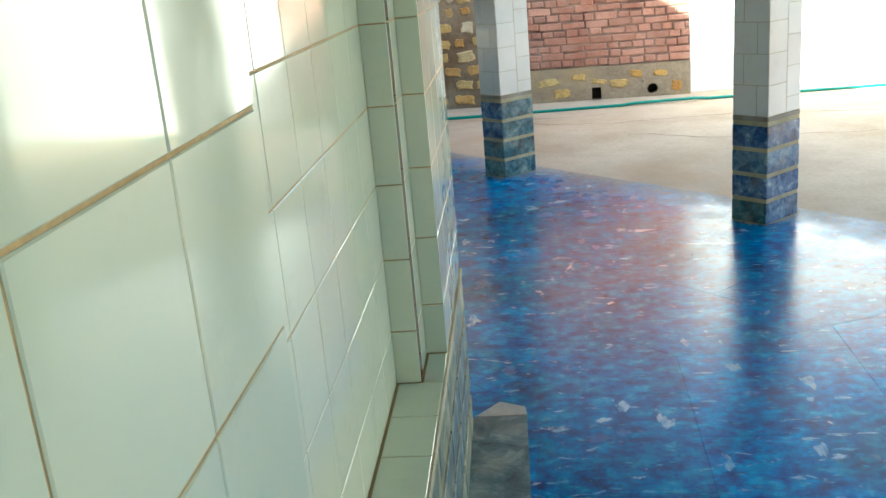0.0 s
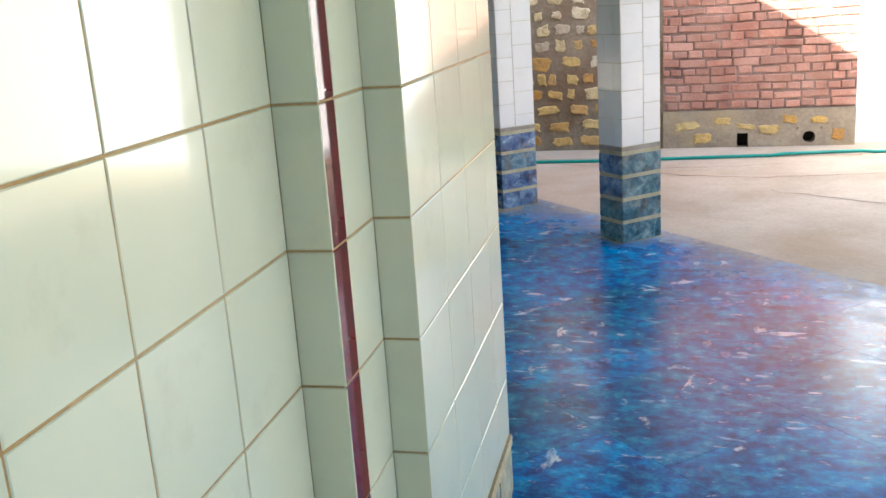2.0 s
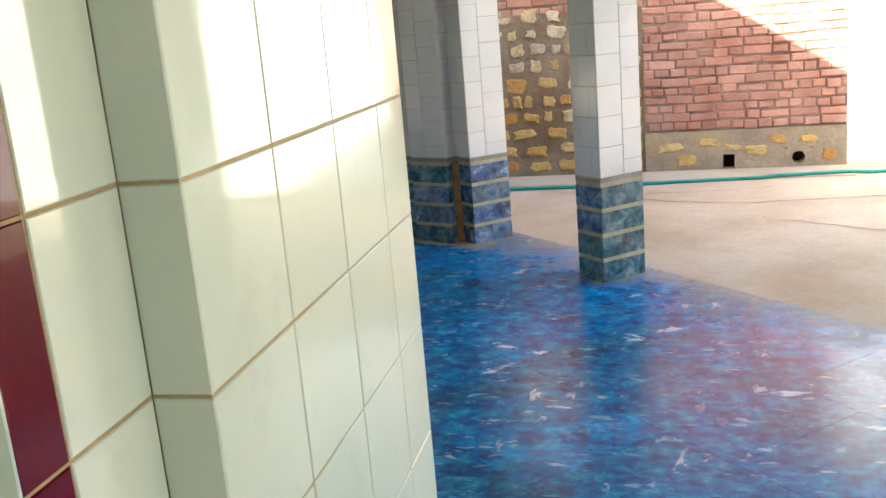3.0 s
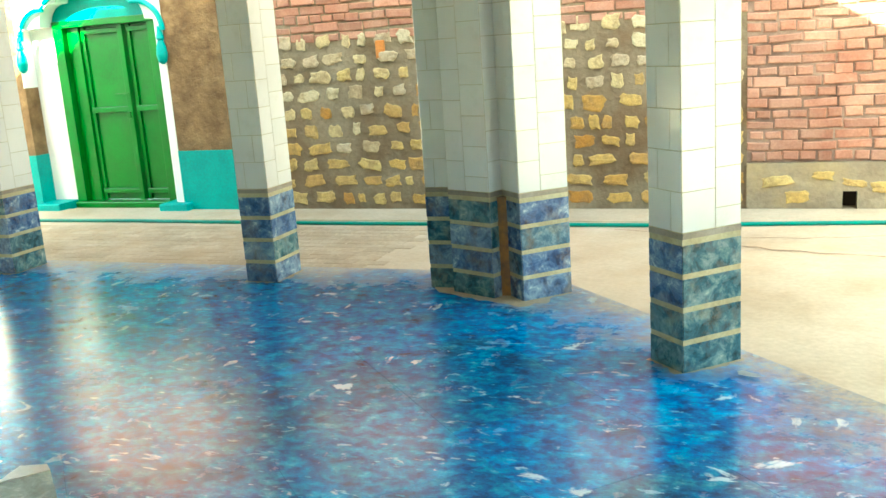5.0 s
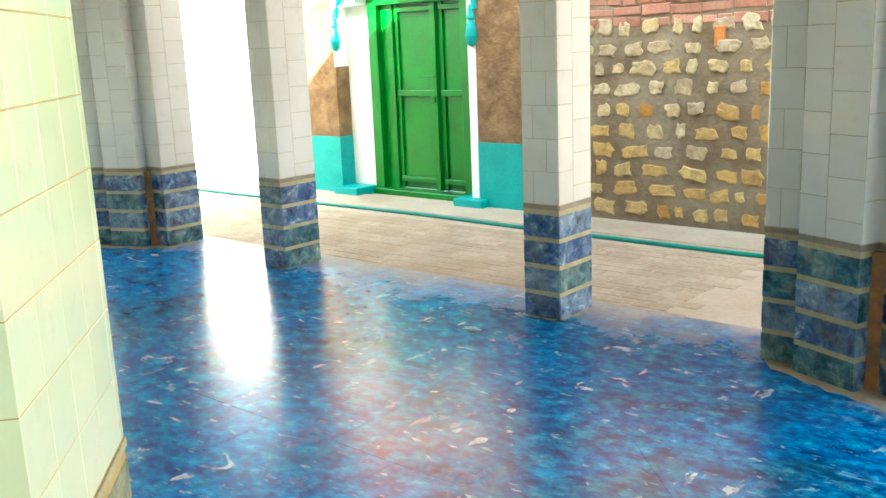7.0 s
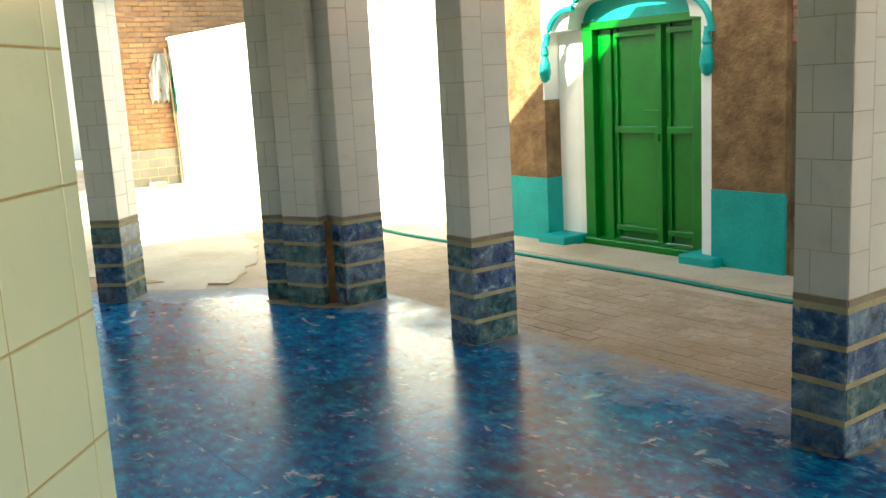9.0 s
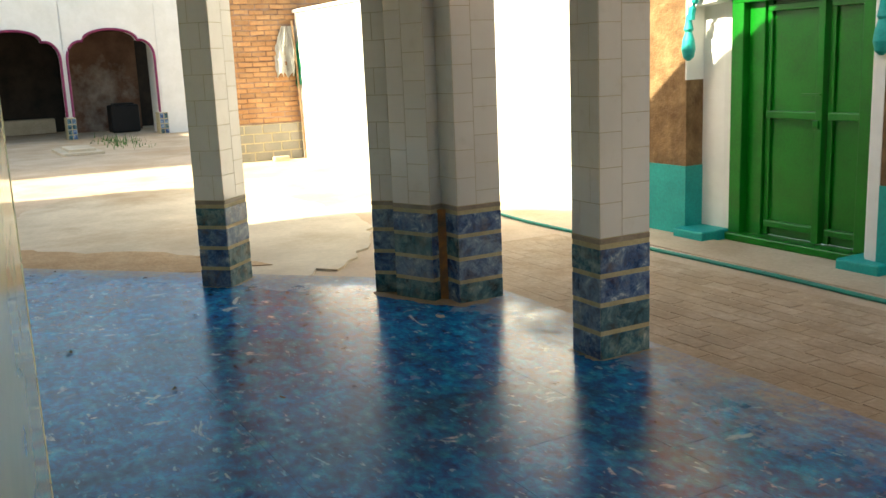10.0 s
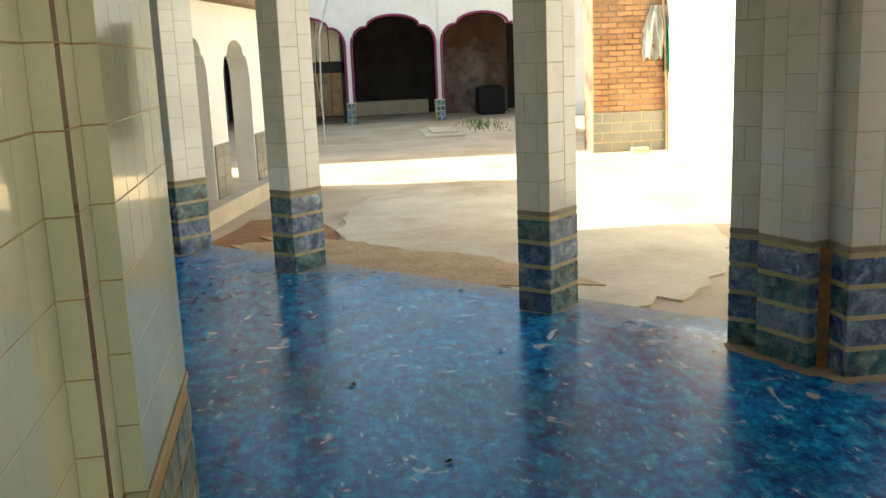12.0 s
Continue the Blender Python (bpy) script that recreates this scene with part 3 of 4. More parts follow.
box(bm, 0.86, 1.08, PY, WALL_Y + 0.14, -0.2, -0.075)
part("plinth", bm, M_PLINTH, boundary_b, "stained plaster plinth with two drain holes")
part("drain_surround", plate_round_hole(0.86, 1.08, -0.075, 0.10, 0.97, 0.01, 0.055, PY + 0.001, WALL_Y + 0.14, bmesh.new()), M_PLINTH, boundary_b)


def pillow_stone(seed, material):
    """An irregular rubble stone one unit wide and high, its back at z = 0."""
    rnd = random.Random(seed)
    n = 13
    ring = []
    for i in range(n):
        a = 2 * math.pi * (i + rnd.uniform(-0.25, 0.25)) / n
        q = max(abs(math.cos(a)), abs(math.sin(a)))
        r = 0.5 / q * rnd.uniform(0.74, 1.04)
        ring.append((r * math.cos(a), r * math.sin(a)))
    vs, fs = [], []
    for k, z in ((1.0, 0.0), (0.97, 0.65), (0.80, 1.0)):
        vs += [(x * k + (0.03 * rnd.uniform(-1, 1) if z == 1 else 0), y * k, z * (1 if z < 1 else rnd.uniform(0.85, 1.1))) for x, y in ring]
    vs.append((0.0, 0.0, rnd.uniform(0.95, 1.15)))
    for a in (0, n):
        fs += [(a + i, a + (i + 1) % n, a + n + (i + 1) % n, a + n + i) for i in range(n)]
    fs += [(2 * n + i, 2 * n + (i + 1) % n, 3 * n) for i in range(n)]
    me = bpy.data.meshes.new("stone")
    me.from_pydata(vs, [], fs)
    me.materials.append(material)
    return me


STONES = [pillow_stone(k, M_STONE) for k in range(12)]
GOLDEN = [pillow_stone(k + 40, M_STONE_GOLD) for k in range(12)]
FACE_S = Matrix(((1, 0, 0), (0, 0, -1), (0, 1, 0))).to_4x4()      # local z points to -y, local y up


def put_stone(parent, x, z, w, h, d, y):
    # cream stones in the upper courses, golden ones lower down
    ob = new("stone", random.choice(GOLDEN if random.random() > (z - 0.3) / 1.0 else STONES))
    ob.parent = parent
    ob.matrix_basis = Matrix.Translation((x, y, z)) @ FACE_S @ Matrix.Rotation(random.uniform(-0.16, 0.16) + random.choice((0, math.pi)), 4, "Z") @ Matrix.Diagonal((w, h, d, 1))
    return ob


def rubble(parent, x0, x1, z0, z1, pitch):
    z = z0
    while z < z1 - 0.05:
        h = pitch * random.uniform(0.85, 1.1)
        x = x0 + random.uniform(0.0, 0.08)
        while x < x1 - 0.06:
            w = random.choice((0.08, 0.11, 0.14, 0.17, 0.21)) * random.uniform(0.85, 1.15)
            w = min(w, x1 - x)
            put_stone(parent, x + w / 2, z + h / 2 + random.uniform(-0.012, 0.012), w, h * random.uniform(0.55, 0.86), random.uniform(0.010, 0.026), WALL_Y + 0.022)
            x += w + random.uniform(0.015, 0.10)
        z += h


def brickwork(parent, x0, x1, z0, z1, y, pitch=0.079, material=None, name="brick", long=0.225, short=0.108):
    u, v, n = Vector((1, 0, 0)), Vector((0, 0, 1)), Vector((0, -1, 0))
    z, row = z0, 0
    while z + pitch * 0.8 < z1:
        x = x0 - random.uniform(0, 0.1)
        while x < x1 - 0.02:
            w = long if random.random() < (0.85 if row % 2 else 0.12) else short * random.uniform(0.9, 1.15)
            a, b = max(x, x0), min(x + w, x1)
            if b - a > 0.035:
                w2 = round((b - a) / 0.012) * 0.012
                h = random.choice((0.054, 0.060, 0.065, 0.070, 0.075))
                ob = one_brick(name, w2, h, material or M_BRICK)
                m = Matrix((u, v, n)).transposed().to_4x4()
                m.translation = Vector(((a + b) / 2, y + random.uniform(-0.004, 0.008), z + pitch / 2 + random.uniform(-0.006, 0.006)))
                ob.parent = parent
                ob.matrix_basis = m @ pose(0, 0, 0, random.uniform(-4.0, 4.0), random.uniform(-3.0, 3.0), random.uniform(-2.6, 2.6))
            x += w + 0.010 + random.uniform(-0.003, 0.008)
        z += pitch
        row += 1


def one_brick(name, w, h, material):
    return new(name, tile_mesh(name, w, h, 0.014, material, 0.008))


# ---- door in its arched recess ----
DOOR_Y = 10.02
DX0, DX1, DC = -7.10, -5.42, -6.26


def arch_points(cx, half, spring, rise, n=10):
    """A cusped arch from the right springing to the left one."""
    out = [(cx + half, spring)]
    for k in range(1, n):                       # outer foil
        a = math.pi / 2 * k / n
        out.append((cx + half - half * 0.32 * (1 - math.cos(a)), spring + rise * 0.62 * math.sin(a)))
    for k in range(0, n + 1):                   # crown
        a = math.pi / 2 * k / n
        out.append((cx + half * 0.62 * math.cos(a), spring + rise * (0.62 + 0.38 * math.sin(a))))
    left = [(2 * cx - x, z) for x, z in out[:-1]]
    return out + left[::-1]


east = tagged(part("wall_door_east", B(-5.43, -4.84, DOOR_Y, DOOR_Y + 0.75, -0.2, 3.2), M_PLASTER), "brown mud-plastered wall with a teal painted base beside the door", "wall", kind="structure")
part("painted_base", B(-5.432, -4.836, DOOR_Y - 0.006, DOOR_Y + 0.02, GROUND_Z, 0.49), M_TEAL, east, "teal painted base")
west = tagged(part("wall_door_west", B(-7.63, -7.15, DOOR_Y, DOOR_Y + 0.19, -0.2, 3.2), M_PLASTER), "brown mud-plastered pillar with a teal painted base beside the door", "wall", kind="structure")
part("painted_base", B(-7.634, -7.145, DOOR_Y - 0.006, DOOR_Y + 0.187, GROUND_Z, 0.48), M_TEAL, west, "teal painted base")
part("painted_top", B(-7.16, -7.145, DOOR_Y - 0.004, DOOR_Y + 0.187, 1.15, 2.2), M_WHITE, west, "whitewashed upper part")
reveal = tagged(part("wall_door_reveal", B(-7.63, -7.153, DOOR_Y + 0.193, DOOR_Y + 0.75, -0.2, 3.2), M_WHITE), "whitewashed splayed door reveal", "wall", kind="structure")
part("west_jamb", prism([(-7.152, 10.195), (-7.08, 10.197), (-6.93, 10.205), (-6.85, 10.225), (-6.85, 10.6), (-7.152, 10.6)], GROUND_Z, 2.2), M_WHITE, reveal, "whitewashed splayed jamb")
part("east_jamb", prism([(-5.65, 10.205), (-5.58, 10.10), (-5.52, 10.03), (-5.432, 10.016), (-5.432, 10.6), (-5.65, 10.6)], GROUND_Z, 2.2), M_WHITE, reveal, "whitewashed splayed jamb")
part("lintel_wall", plate([(-5.434, 1.70), (-5.434, 2.22), (-7.143, 2.22), (-7.143, 1.70)] + arch_points(DC, 0.62, 1.72, 0.34)[::-1], DOOR_Y + 0.03, DOOR_Y + 0.3), M_WHITE, reveal, "whitewashed wall over the cusped arch")
upper = tagged(part("wall_door_upper", B(-7.15, -5.43, DOOR_Y + 0.02, DOOR_Y + 0.3, 2.22, 3.6), M_BRICK), "bare brickwork above the door arch", "wall", kind="structure")
# hood mould with pendants
bm = bmesh.new()
ring = arch_points(DC, 0.835, 1.60, 0.45)
tube(bm, [(x, DOOR_Y - 0.008, z) for x, z in ring], 0.026, 8)
mould = part("hood_mould", bm, M_TEAL, reveal, "teal cusped hood mould")
for x in (DC - 0.86, DC + 0.80):
    bm = bmesh.new()
    tube(bm, [(x, DOOR_Y - 0.012, z) for z in (1.64, 1.58, 1.53, 1.51, 1.45, 1.38, 1.32, 1.295)], [0.02, 0.026, 0.038, 0.026, 0.046, 0.054, 0.04, 0.012], 24)
    part("pendant", bm, M_TEAL, reveal, "teal pendant drop")
for x0, x1, y0, y1 in ((-7.18, -6.86, DOOR_Y - 0.10, DOOR_Y + 0.19), (-5.66, -5.34, DOOR_Y - 0.10, DOOR_Y + 0.19)):
    tagged(part("door_foot", B(x0, x1, y0, y1, GROUND_Z - 0.02, 0.0, bevel=0.012), M_TEAL), "teal painted low block at the door foot", "step", "door foot blocks", "structure")

FY = DOOR_Y + 0.20
door = tagged(new("door_1"), "closed green painted wooden double door with panels under an arch", "door", kind="structure")
part("door_frame", B(-6.86, -6.745, FY - 0.03, FY + 0.12, GROUND_Z, 1.74, bevel=0.008), M_GREEN, door)
part("door_frame", B(-6.745, -6.60, FY + 0.035, FY + 0.12, GROUND_Z, 1.74, bevel=0.006), M_GREEN, door)
part("door_frame", B(-5.745, -5.635, FY - 0.02, FY + 0.12, GROUND_Z, 1.74, bevel=0.008), M_GREEN, door)
part("door_head", B(-6.86, -5.635, FY - 0.035, FY + 0.12, 1.70, 1.765, bevel=0.008), M_GREEN, door)
part("threshold", B(-6.86, -5.635, FY - 0.07, FY + 0.12, GROUND_Z, -0.02, bevel=0.01), M_GREEN, door)
part("tympanum", B(-6.95, -5.58, FY + 0.0, FY + 0.08, 1.766, 2.2), M_TEAL, door, "teal board over the door")
for x0, x1 in ((-6.60, -6.105), (-6.055, -5.745)):
    leaf = part("door_leaf", B(x0, x1, FY + 0.085, FY + 0.115, -0.015, 1.70), M_GREEN, door)
    for a, b in ((x0, x0 + 0.045), (x1 - 0.04, x1)):
        part("stile", B(a, b, FY + 0.062, FY + 0.086, -0.015, 1.70, bevel=0.004), M_GREEN, leaf)
    for z, h in ((0.05, 0.05), (0.86, 0.055), (1.625, 0.05)):
        part("rail", B(x0 + 0.03, x1 - 0.02, FY + 0.03, FY + 0.086, z, z + h, bevel=0.007), M_GREEN, leaf)
part("meeting_stile", B(-6.125, -6.065, FY + 0.02, FY + 0.086, -0.015, 1.70, bevel=0.006), M_GREEN, door)
part("door_latch", B(-6.24, -6.08, FY + 0.01, FY + 0.03, 1.03, 1.045, bevel=0.003), M_GREEN, door, "green painted sliding bolt")
part("door_latch", B(-6.135, -6.085, FY + 0.005, FY + 0.03, 0.80, 0.86, bevel=0.006), M_GREEN, door, "green painted hasp")

# ---- sunlit walls ----
tagged(part("wall_white_north", B(-16.14, -7.634, 10.20, 10.50, -0.2, 2.22, bevel=0.02), M_WHITE), "sunlit whitewashed boundary wall", "wall", kind="structure")
tagged(part("wall_white_coping", B(-16.14, -7.634, 10.17, 10.53, 2.22, 2.27, bevel=0.01), M_WHITE), "thin coping on the whitewashed wall", "wall", kind="structure")
tagged(part("wall_white_east", B(BRICK_X1, 14.0, 10.25, 10.55, -0.2, 2.9), M_WHITE), "sunlit whitewashed boundary wall", "wall", kind="structure")
tagged(part("wall_east", B(13.7, 14.0, -14.0, 10.25, -0.2, 2.9), M_WHITE), "plain boundary wall", "wall", kind="structure")
# Unseen; raised to 8.6 m to keep sun off the south veranda floor.
tagged(part("wall_south", B(-14.0, 14.0, -14.3, -14.0, -0.2, 8.6), M_PLASTER), "plain unseen wall added to cast shade", "wall", kind="structure")
tagged(part("wall_south_west", B(-18.0, -14.0, -14.3, -14.0, -0.2, 2.9), M_WHITE), "plain boundary wall", "wall", kind="structure")
# Unseen block added to shade the west court and facade.
tagged(part("wall_south_west_shade", B(-32.0, -17.3, -3.0, 2.4, -0.2, 5.4), M_WHITE), "plain unseen wall added to cast shade", "wall", kind="structure")

# brick pier with a tiled base
bpier = tagged(part("wall_brick_pier", B(-16.65, -16.15, 9.1, 13.2, -0.2, 4.0), M_MORTAR), "orange brick wall of a house with a grey tiled base", "wall", kind="structure")

# ---- west facade with cusped arches ----
WX = -25.0
CENTRES = (0.41, 2.53, 4.65, 6.78, 8.90)


def facade_panel(cy, y0, y1, top):
    """Wall round one arch, standing in the y-z plane."""
    bm = bmesh.new()
    arch = arch_points(cy, 1.0, 1.75, 0.68)
    pts = [(y1, GROUND_Z - 0.1), (y1, top), (y0, top), (y0, GROUND_Z - 0.1), (cy - 1.0, GROUND_Z - 0.1)] + arch[::-1] + [(cy + 1.0, GROUND_Z - 0.1)]
    return plate(pts, 0.0, 0.35, bm)


TURN_W = Matrix(((0, -1, 0, WX), (1, 0, 0, 0), (0, 0, 1, 0), (0, 0, 0, 1)))
facade = tagged(new("wall_west_facade"), "white facade of cusped arches with magenta trim and tiled pier bases", "building", kind="structure")
for i, cy in enumerate(CENTRES):
    part("arch_wall", facade_panel(cy, cy - 1.065, cy + 1.065, 3.9), M_WHITE, facade, m=TURN_W)
    bm = bmesh.new()
    ring = [(cy + 0.99, 0.45)] + arch_points(cy, 0.99, 1.75, 0.68) + [(cy - 0.99, 0.45)]
    tube(bm, [(x, -0.008, z) for x, z in ring], 0.030, 8)
    part("arch_trim", bm, M_MAGENTA, facade, "magenta painted arch trim", m=TURN_W)
    bm = box(bmesh.new(), cy + 0.96, cy + 1.17, -0.03, 0.40, GROUND_Z - 0.05, 0.43, 0.01)
    base = part("pier_base", bm, M_YGROUT, facade, "grey tiled pier base", m=TURN_W)
    lay("dado_tile", base, (cy + 0.96, -0.03, GROUND_Z), (1, 0, 0), (0, 0, 1), [0, 0.105, 0.21], [0, 0.12, 0.24, 0.36, 0.50], M_DADO, 0.02, 0.006)
part("cornice", B(-0.7, 10.0, -0.10, 0.36, 3.9, 4.05, bevel=0.02), M_WHITE, facade, m=TURN_W)
tagged(part("wall_west_end", B(-26.2, WX + 0.0, 9.97, 14.0, -0.2, 3.9), M_WHITE), "whitewashed end wall of the west building", "wall", kind="structure")
# Back wall and roof carry the arcade's shade in their colour.
tagged(part("wall_west_back", B(-29.2, -29.0, -1.0, 12.0, -0.2, 3.6), M_DARK), "back wall of the arcade, coloured dark for shade", "wall", kind="structure")
tagged(part("wall_west_roof", B(-29.0, WX - 0.35, -1.0, 12.0, 3.3, 3.5), M_DARK), "arcade roof coloured dark for shade", "ceiling", kind="structure")
tagged(part("wall_west_partition", B(-28.1, -27.8, 8.2, 10.0, -0.2, 2.5), M_STAINED), "brown plastered partition with a pale stain", "wall", kind="structure")
tagged(part("wall_west_bench", B(-28.99, -28.5, 5.6, 7.9, GROUND_Z, 0.30, bevel=0.02), M_SLAB), "low masonry bench along the arcade wall", "bench", kind="structure")
tank = tagged(new("water_tank"), "black plastic water tank standing under the arcade", "tank")
part("body", B(-27.1, -26.5, 9.0, 9.7, GROUND_Z, 0.62, bevel=0.05), M_BLACK, tank)
part("lid", B(-27.0, -26.6, 9.1, 9.6, 0.62, 0.66, bevel=0.01), M_BLACK, tank)
gate = tagged(new("wooden_gate"), "weathered wooden gate with pale boards under the arcade arch", "gate")
for k in range(6):
    part("lower_board", B(-25.72, -25.68, 3.72 + 0.31 * k, 4.02 + 0.31 * k, 0.12, 1.15, bevel=0.006), M_WOOD, gate)
    part("upper_board", B(-25.72, -25.69, 3.72 + 0.31 * k, 4.01 + 0.31 * k, 1.42, 2.42, bevel=0.006), M_SLAB, gate, "pale weathered board")
part("rail", B(-25.76, -25.66, 3.66, 5.64, 1.15, 1.42, bevel=0.01), M_DARK, gate, "dark crossbar")
for y in (3.66, 4.62, 5.58):
    part("post", B(-25.80, -25.66, y - 0.05, y + 0.05, GROUND_Z, 2.5, bevel=0.01), M_DARK, gate, "dark post")
slab = tagged(new("manhole_slab"), "raised concrete manhole slab in the courtyard", "slab")
part("base", B(-21.9, -20.2, 7.0, 7.75, GROUND_Z, GROUND_Z + 0.05, bevel=0.01), M_SLAB, slab)
part("cover", B(-21.6, -20.5, 7.15, 7.65, GROUND_Z + 0.05, GROUND_Z + 0.10, bevel=0.01), M_SLAB, slab)

# ---- portico to the south-west ----
PA, PD = Vector((-11.71, 4.05, 0)), Vector((-0.98, 0.199, 0))
PORT = Matrix.Translation(PA) @ Matrix.Rotation(math.atan2(-0.199, 0.98), 4, "Z")


def portico_panel(s0, s1, a0, a1, spring, rise, z0, top):
    """Local x runs east along the wall; s counts westwards from its origin."""
    c, h = -(a0 + a1) / 2, (a1 - a0) / 2
    arch = arch_points(c, h, spring, rise)
    pts = [(-s0, z0), (-s0, top), (-s1, top), (-s1, z0), (c - h, z0)] + arch[::-1] + [(c + h, z0)]
    return plate(pts, -0.22, 0.0)


portico = tagged(new("wall_portico"), "white portico of cusped arches on a cement plinth", "building", kind="structure")
part("arch_wall", portico_panel(-0.95, 0.50, -0.35, 0.28, 1.25, 0.42, 0.1, 2.02), M_WHITE, portico, m=PORT)
part("arch_wall", portico_panel(0.50, 2.2, 0.78, 1.70, 1.25, 0.42, 0.1, 2.02), M_WHITE, portico, m=PORT)
part("plinth", B(-2.2, 1.0, -3.4, 0.16, GROUND_Z - 0.1, 0.10, bevel=0.012), M_SLAB, portico, "worn cement plinth", m=PORT)
# Roof and eave run on eastward, out of view, to block stray sun.
part("roof", B(-2.2, 2.1, -3.4, 0.10, 2.02, 2.14), M_WHITE, portico, m=PORT)
part("eave", B(-2.2, 2.1, 0.10, 0.30, 2.00, 2.06, bevel=0.008), M_WOOD, portico, "brown wooden eave board", m=PORT)
part("back_wall", B(-2.2, 1.0, -1.75, -1.55, 0.10, 2.02), M_WHITE, portico, m=PORT)
part("doorway", B(-1.9, -1.3, -1.54, -1.52, 0.10, 1.45), M_WOOD, portico, "dark wooden door", m=PORT)
for s0, s1 in ((0.30, 0.76), (1.72, 2.18), (-0.93, -0.37)):
    part("dado_backing", B(-s1, -s0, -0.004, 0.006, 0.10, 0.64), M_BORDER, portico, "brown border behind the tiles", m=PORT)
    lay("dado_tile", portico, PORT @ Vector((-s0, 0.0, 0.10)), PORT.to_3x3() @ Vector((-1, 0, 0)), (0, 0, 1), [0, (s1 - s0) / 2, s1 - s0], [0, 0.105, 0.21, 0.315, 0.42, 0.53], M_PALE_TILE, 0.010, 0.014)

# ---- loose things ----
bm = bmesh.new()
HOSE = [(9.0, 9.95), (4.5, 9.85), (2.5, 9.72), (1.6, 9.66), (0.61, 9.54), (-1.0, 9.40), (-3.1, 9.40), (-4.5, 9.42), (-5.6, 9.46), (-7.0, 9.44), (-8.5, 9.42), (-10.3, 9.60), (-12.5, 9.9)]
pts = []
for (x0, y0), (x1, y1) in zip(HOSE, HOSE[1:]):
    for k in range(8):
        f = k / 8
        f2 = f * f * (3 - 2 * f) * 0.4 + f * 0.6
        pts.append((x0 + (x1 - x0) * f, y0 + (y1 - y0) * f2, (GROUND_Z + 0.012 if -7.6 < x0 + (x1 - x0) * f < 1.4 and y0 + (y1 - y0) * f2 > 9.55 else GROUND_Z) + 0.015))
tube(bm, pts, 0.015, 8)
tagged(part("garden_hose", bm, M_HOSE), "long green garden hose lying across the courtyard", "hose")

bm = bmesh.new()
tube(bm, [(-20.0, 5.10, GROUND_Z), (-20.0, 5.09, 0.9), (-20.0, 5.12, 1.9), (-20.0, 5.30, 2.5)], 0.014, 8)
pole = tagged(new("standpipe"), "thin pale bent pole standing in the courtyard", "pole")
part("pole", bm, M_STEEL, pole)
bm = bmesh.new()
tube(bm, [(-20.0, 5.28, 2.4), (-20.0, 5.05, 2.0), (-20.0, 5.0, 1.2), (-20.0, 5.08, 0.6)], 0.005, 6)
part("cable", bm, M_STEEL, pole, "loose pale cable")


def hanging(name, x, y, z0, z1, w, material, label, seed):
    """Cloth hung in folds from one point."""
    rnd = random.Random(seed)
    bm = bmesh.new()
    rows, n = 10, 22
    grid = []
    for j in range(rows + 1):
        f = j / rows
        grid.append([bm.verts.new((x + 0.045 * math.sin(k * 0.75 + 2.6 * f + seed) * (0.5 + f) + 0.02 * math.sin(k * 1.7 - 5 * f), y + (k / n - 0.5) * w * (0.45 + 0.55 * math.sin(min(1, f * 1.6) * 1.57)) + 0.01 * rnd.uniform(-1, 1), z1 + (z0 - z1) * f * (1 - 0.12 * abs(math.sin(k * 0.7 + seed))))) for k in range(n + 1)])
    for a, b in zip(grid, grid[1:]):
        for k in range(n):
            bm.faces.new((a[k], a[k + 1], b[k + 1], b[k]))
    geo = bmesh.ops.solidify(bm, geom=bm.faces[:], thickness=0.012)
    return tagged(part(name, bm, material), label, "cloth")


hanging("hanging_cloth", -16.08, 10.06, 1.20, 2.02, 0.46, M_CLOTH, "white cloth bundle hung at the edge of the brick pier", 3)
hanging("hanging_cloth", -16.03, 10.26, 1.02, 1.86, 0.26, M_GCLOTH, "green cloth hung beside the brick pier", 8)
bm = bmesh.new()
tube(bm, [(-16.0, 10.19, GROUND_Z), (-16.02, 10.16, 1.0), (-16.05, 10.12, 2.1)], 0.018, 8)
tagged(part("wooden_stick", bm, M_WOOD), "long brown stick leaning by the brick pier", "stick")
tagged(part("loose_brick", B(-15.95, -15.83, 9.6, 9.85, GROUND_Z, GROUND_Z + 0.075, bevel=0.01), M_SLAB), "loose pale brick lying by the brick pier", "brick")


def litter(name, x, y, size, material, label, seed, cat):
    rnd = random.Random(seed)
    bm = bmesh.new()
    n = 8
    ring = [bm.verts.new((size * math.cos(2 * math.pi * i / n) * rnd.uniform(0.7, 1.1), 0.5 * size * math.sin(2 * math.pi * i / n) * rnd.uniform(0.7, 1.1), rnd.uniform(0.001, 0.012))) for i in range(n)]
    mid = bm.verts.new((0, 0, 0.003))
    for i in range(n):
        bm.faces.new((ring[i], ring[(i + 1) % n], mid))
    bmesh.ops.solidify(bm, geom=bm.faces[:], thickness=0.002)
    return tagged(part(name, bm, material, m=pose(x, y, 0.003, 0, 0, rnd.uniform(0, 360))), label, cat, "litter on the floor")


for k, (x, y) in enumerate(((-8.73, 5.5), (-8.68, 5.35), (-8.08, 6.0), (-6.88, 6.03), (-5.68, 5.63), (-6.56, 5.31), (-5.29, 5.99))):
    litter("dry_leaf", x, y, 0.018 + 0.006 * (k % 3), M_LEAF, "dry dark leaf on the blue floor", k, "leaf")
# This first scrap is added in place of a white paint mark.
litter("white_scrap", -0.15, 6.27, 0.055, M_CLOTH, "small white scrap on the blue floor", 33, "paper")
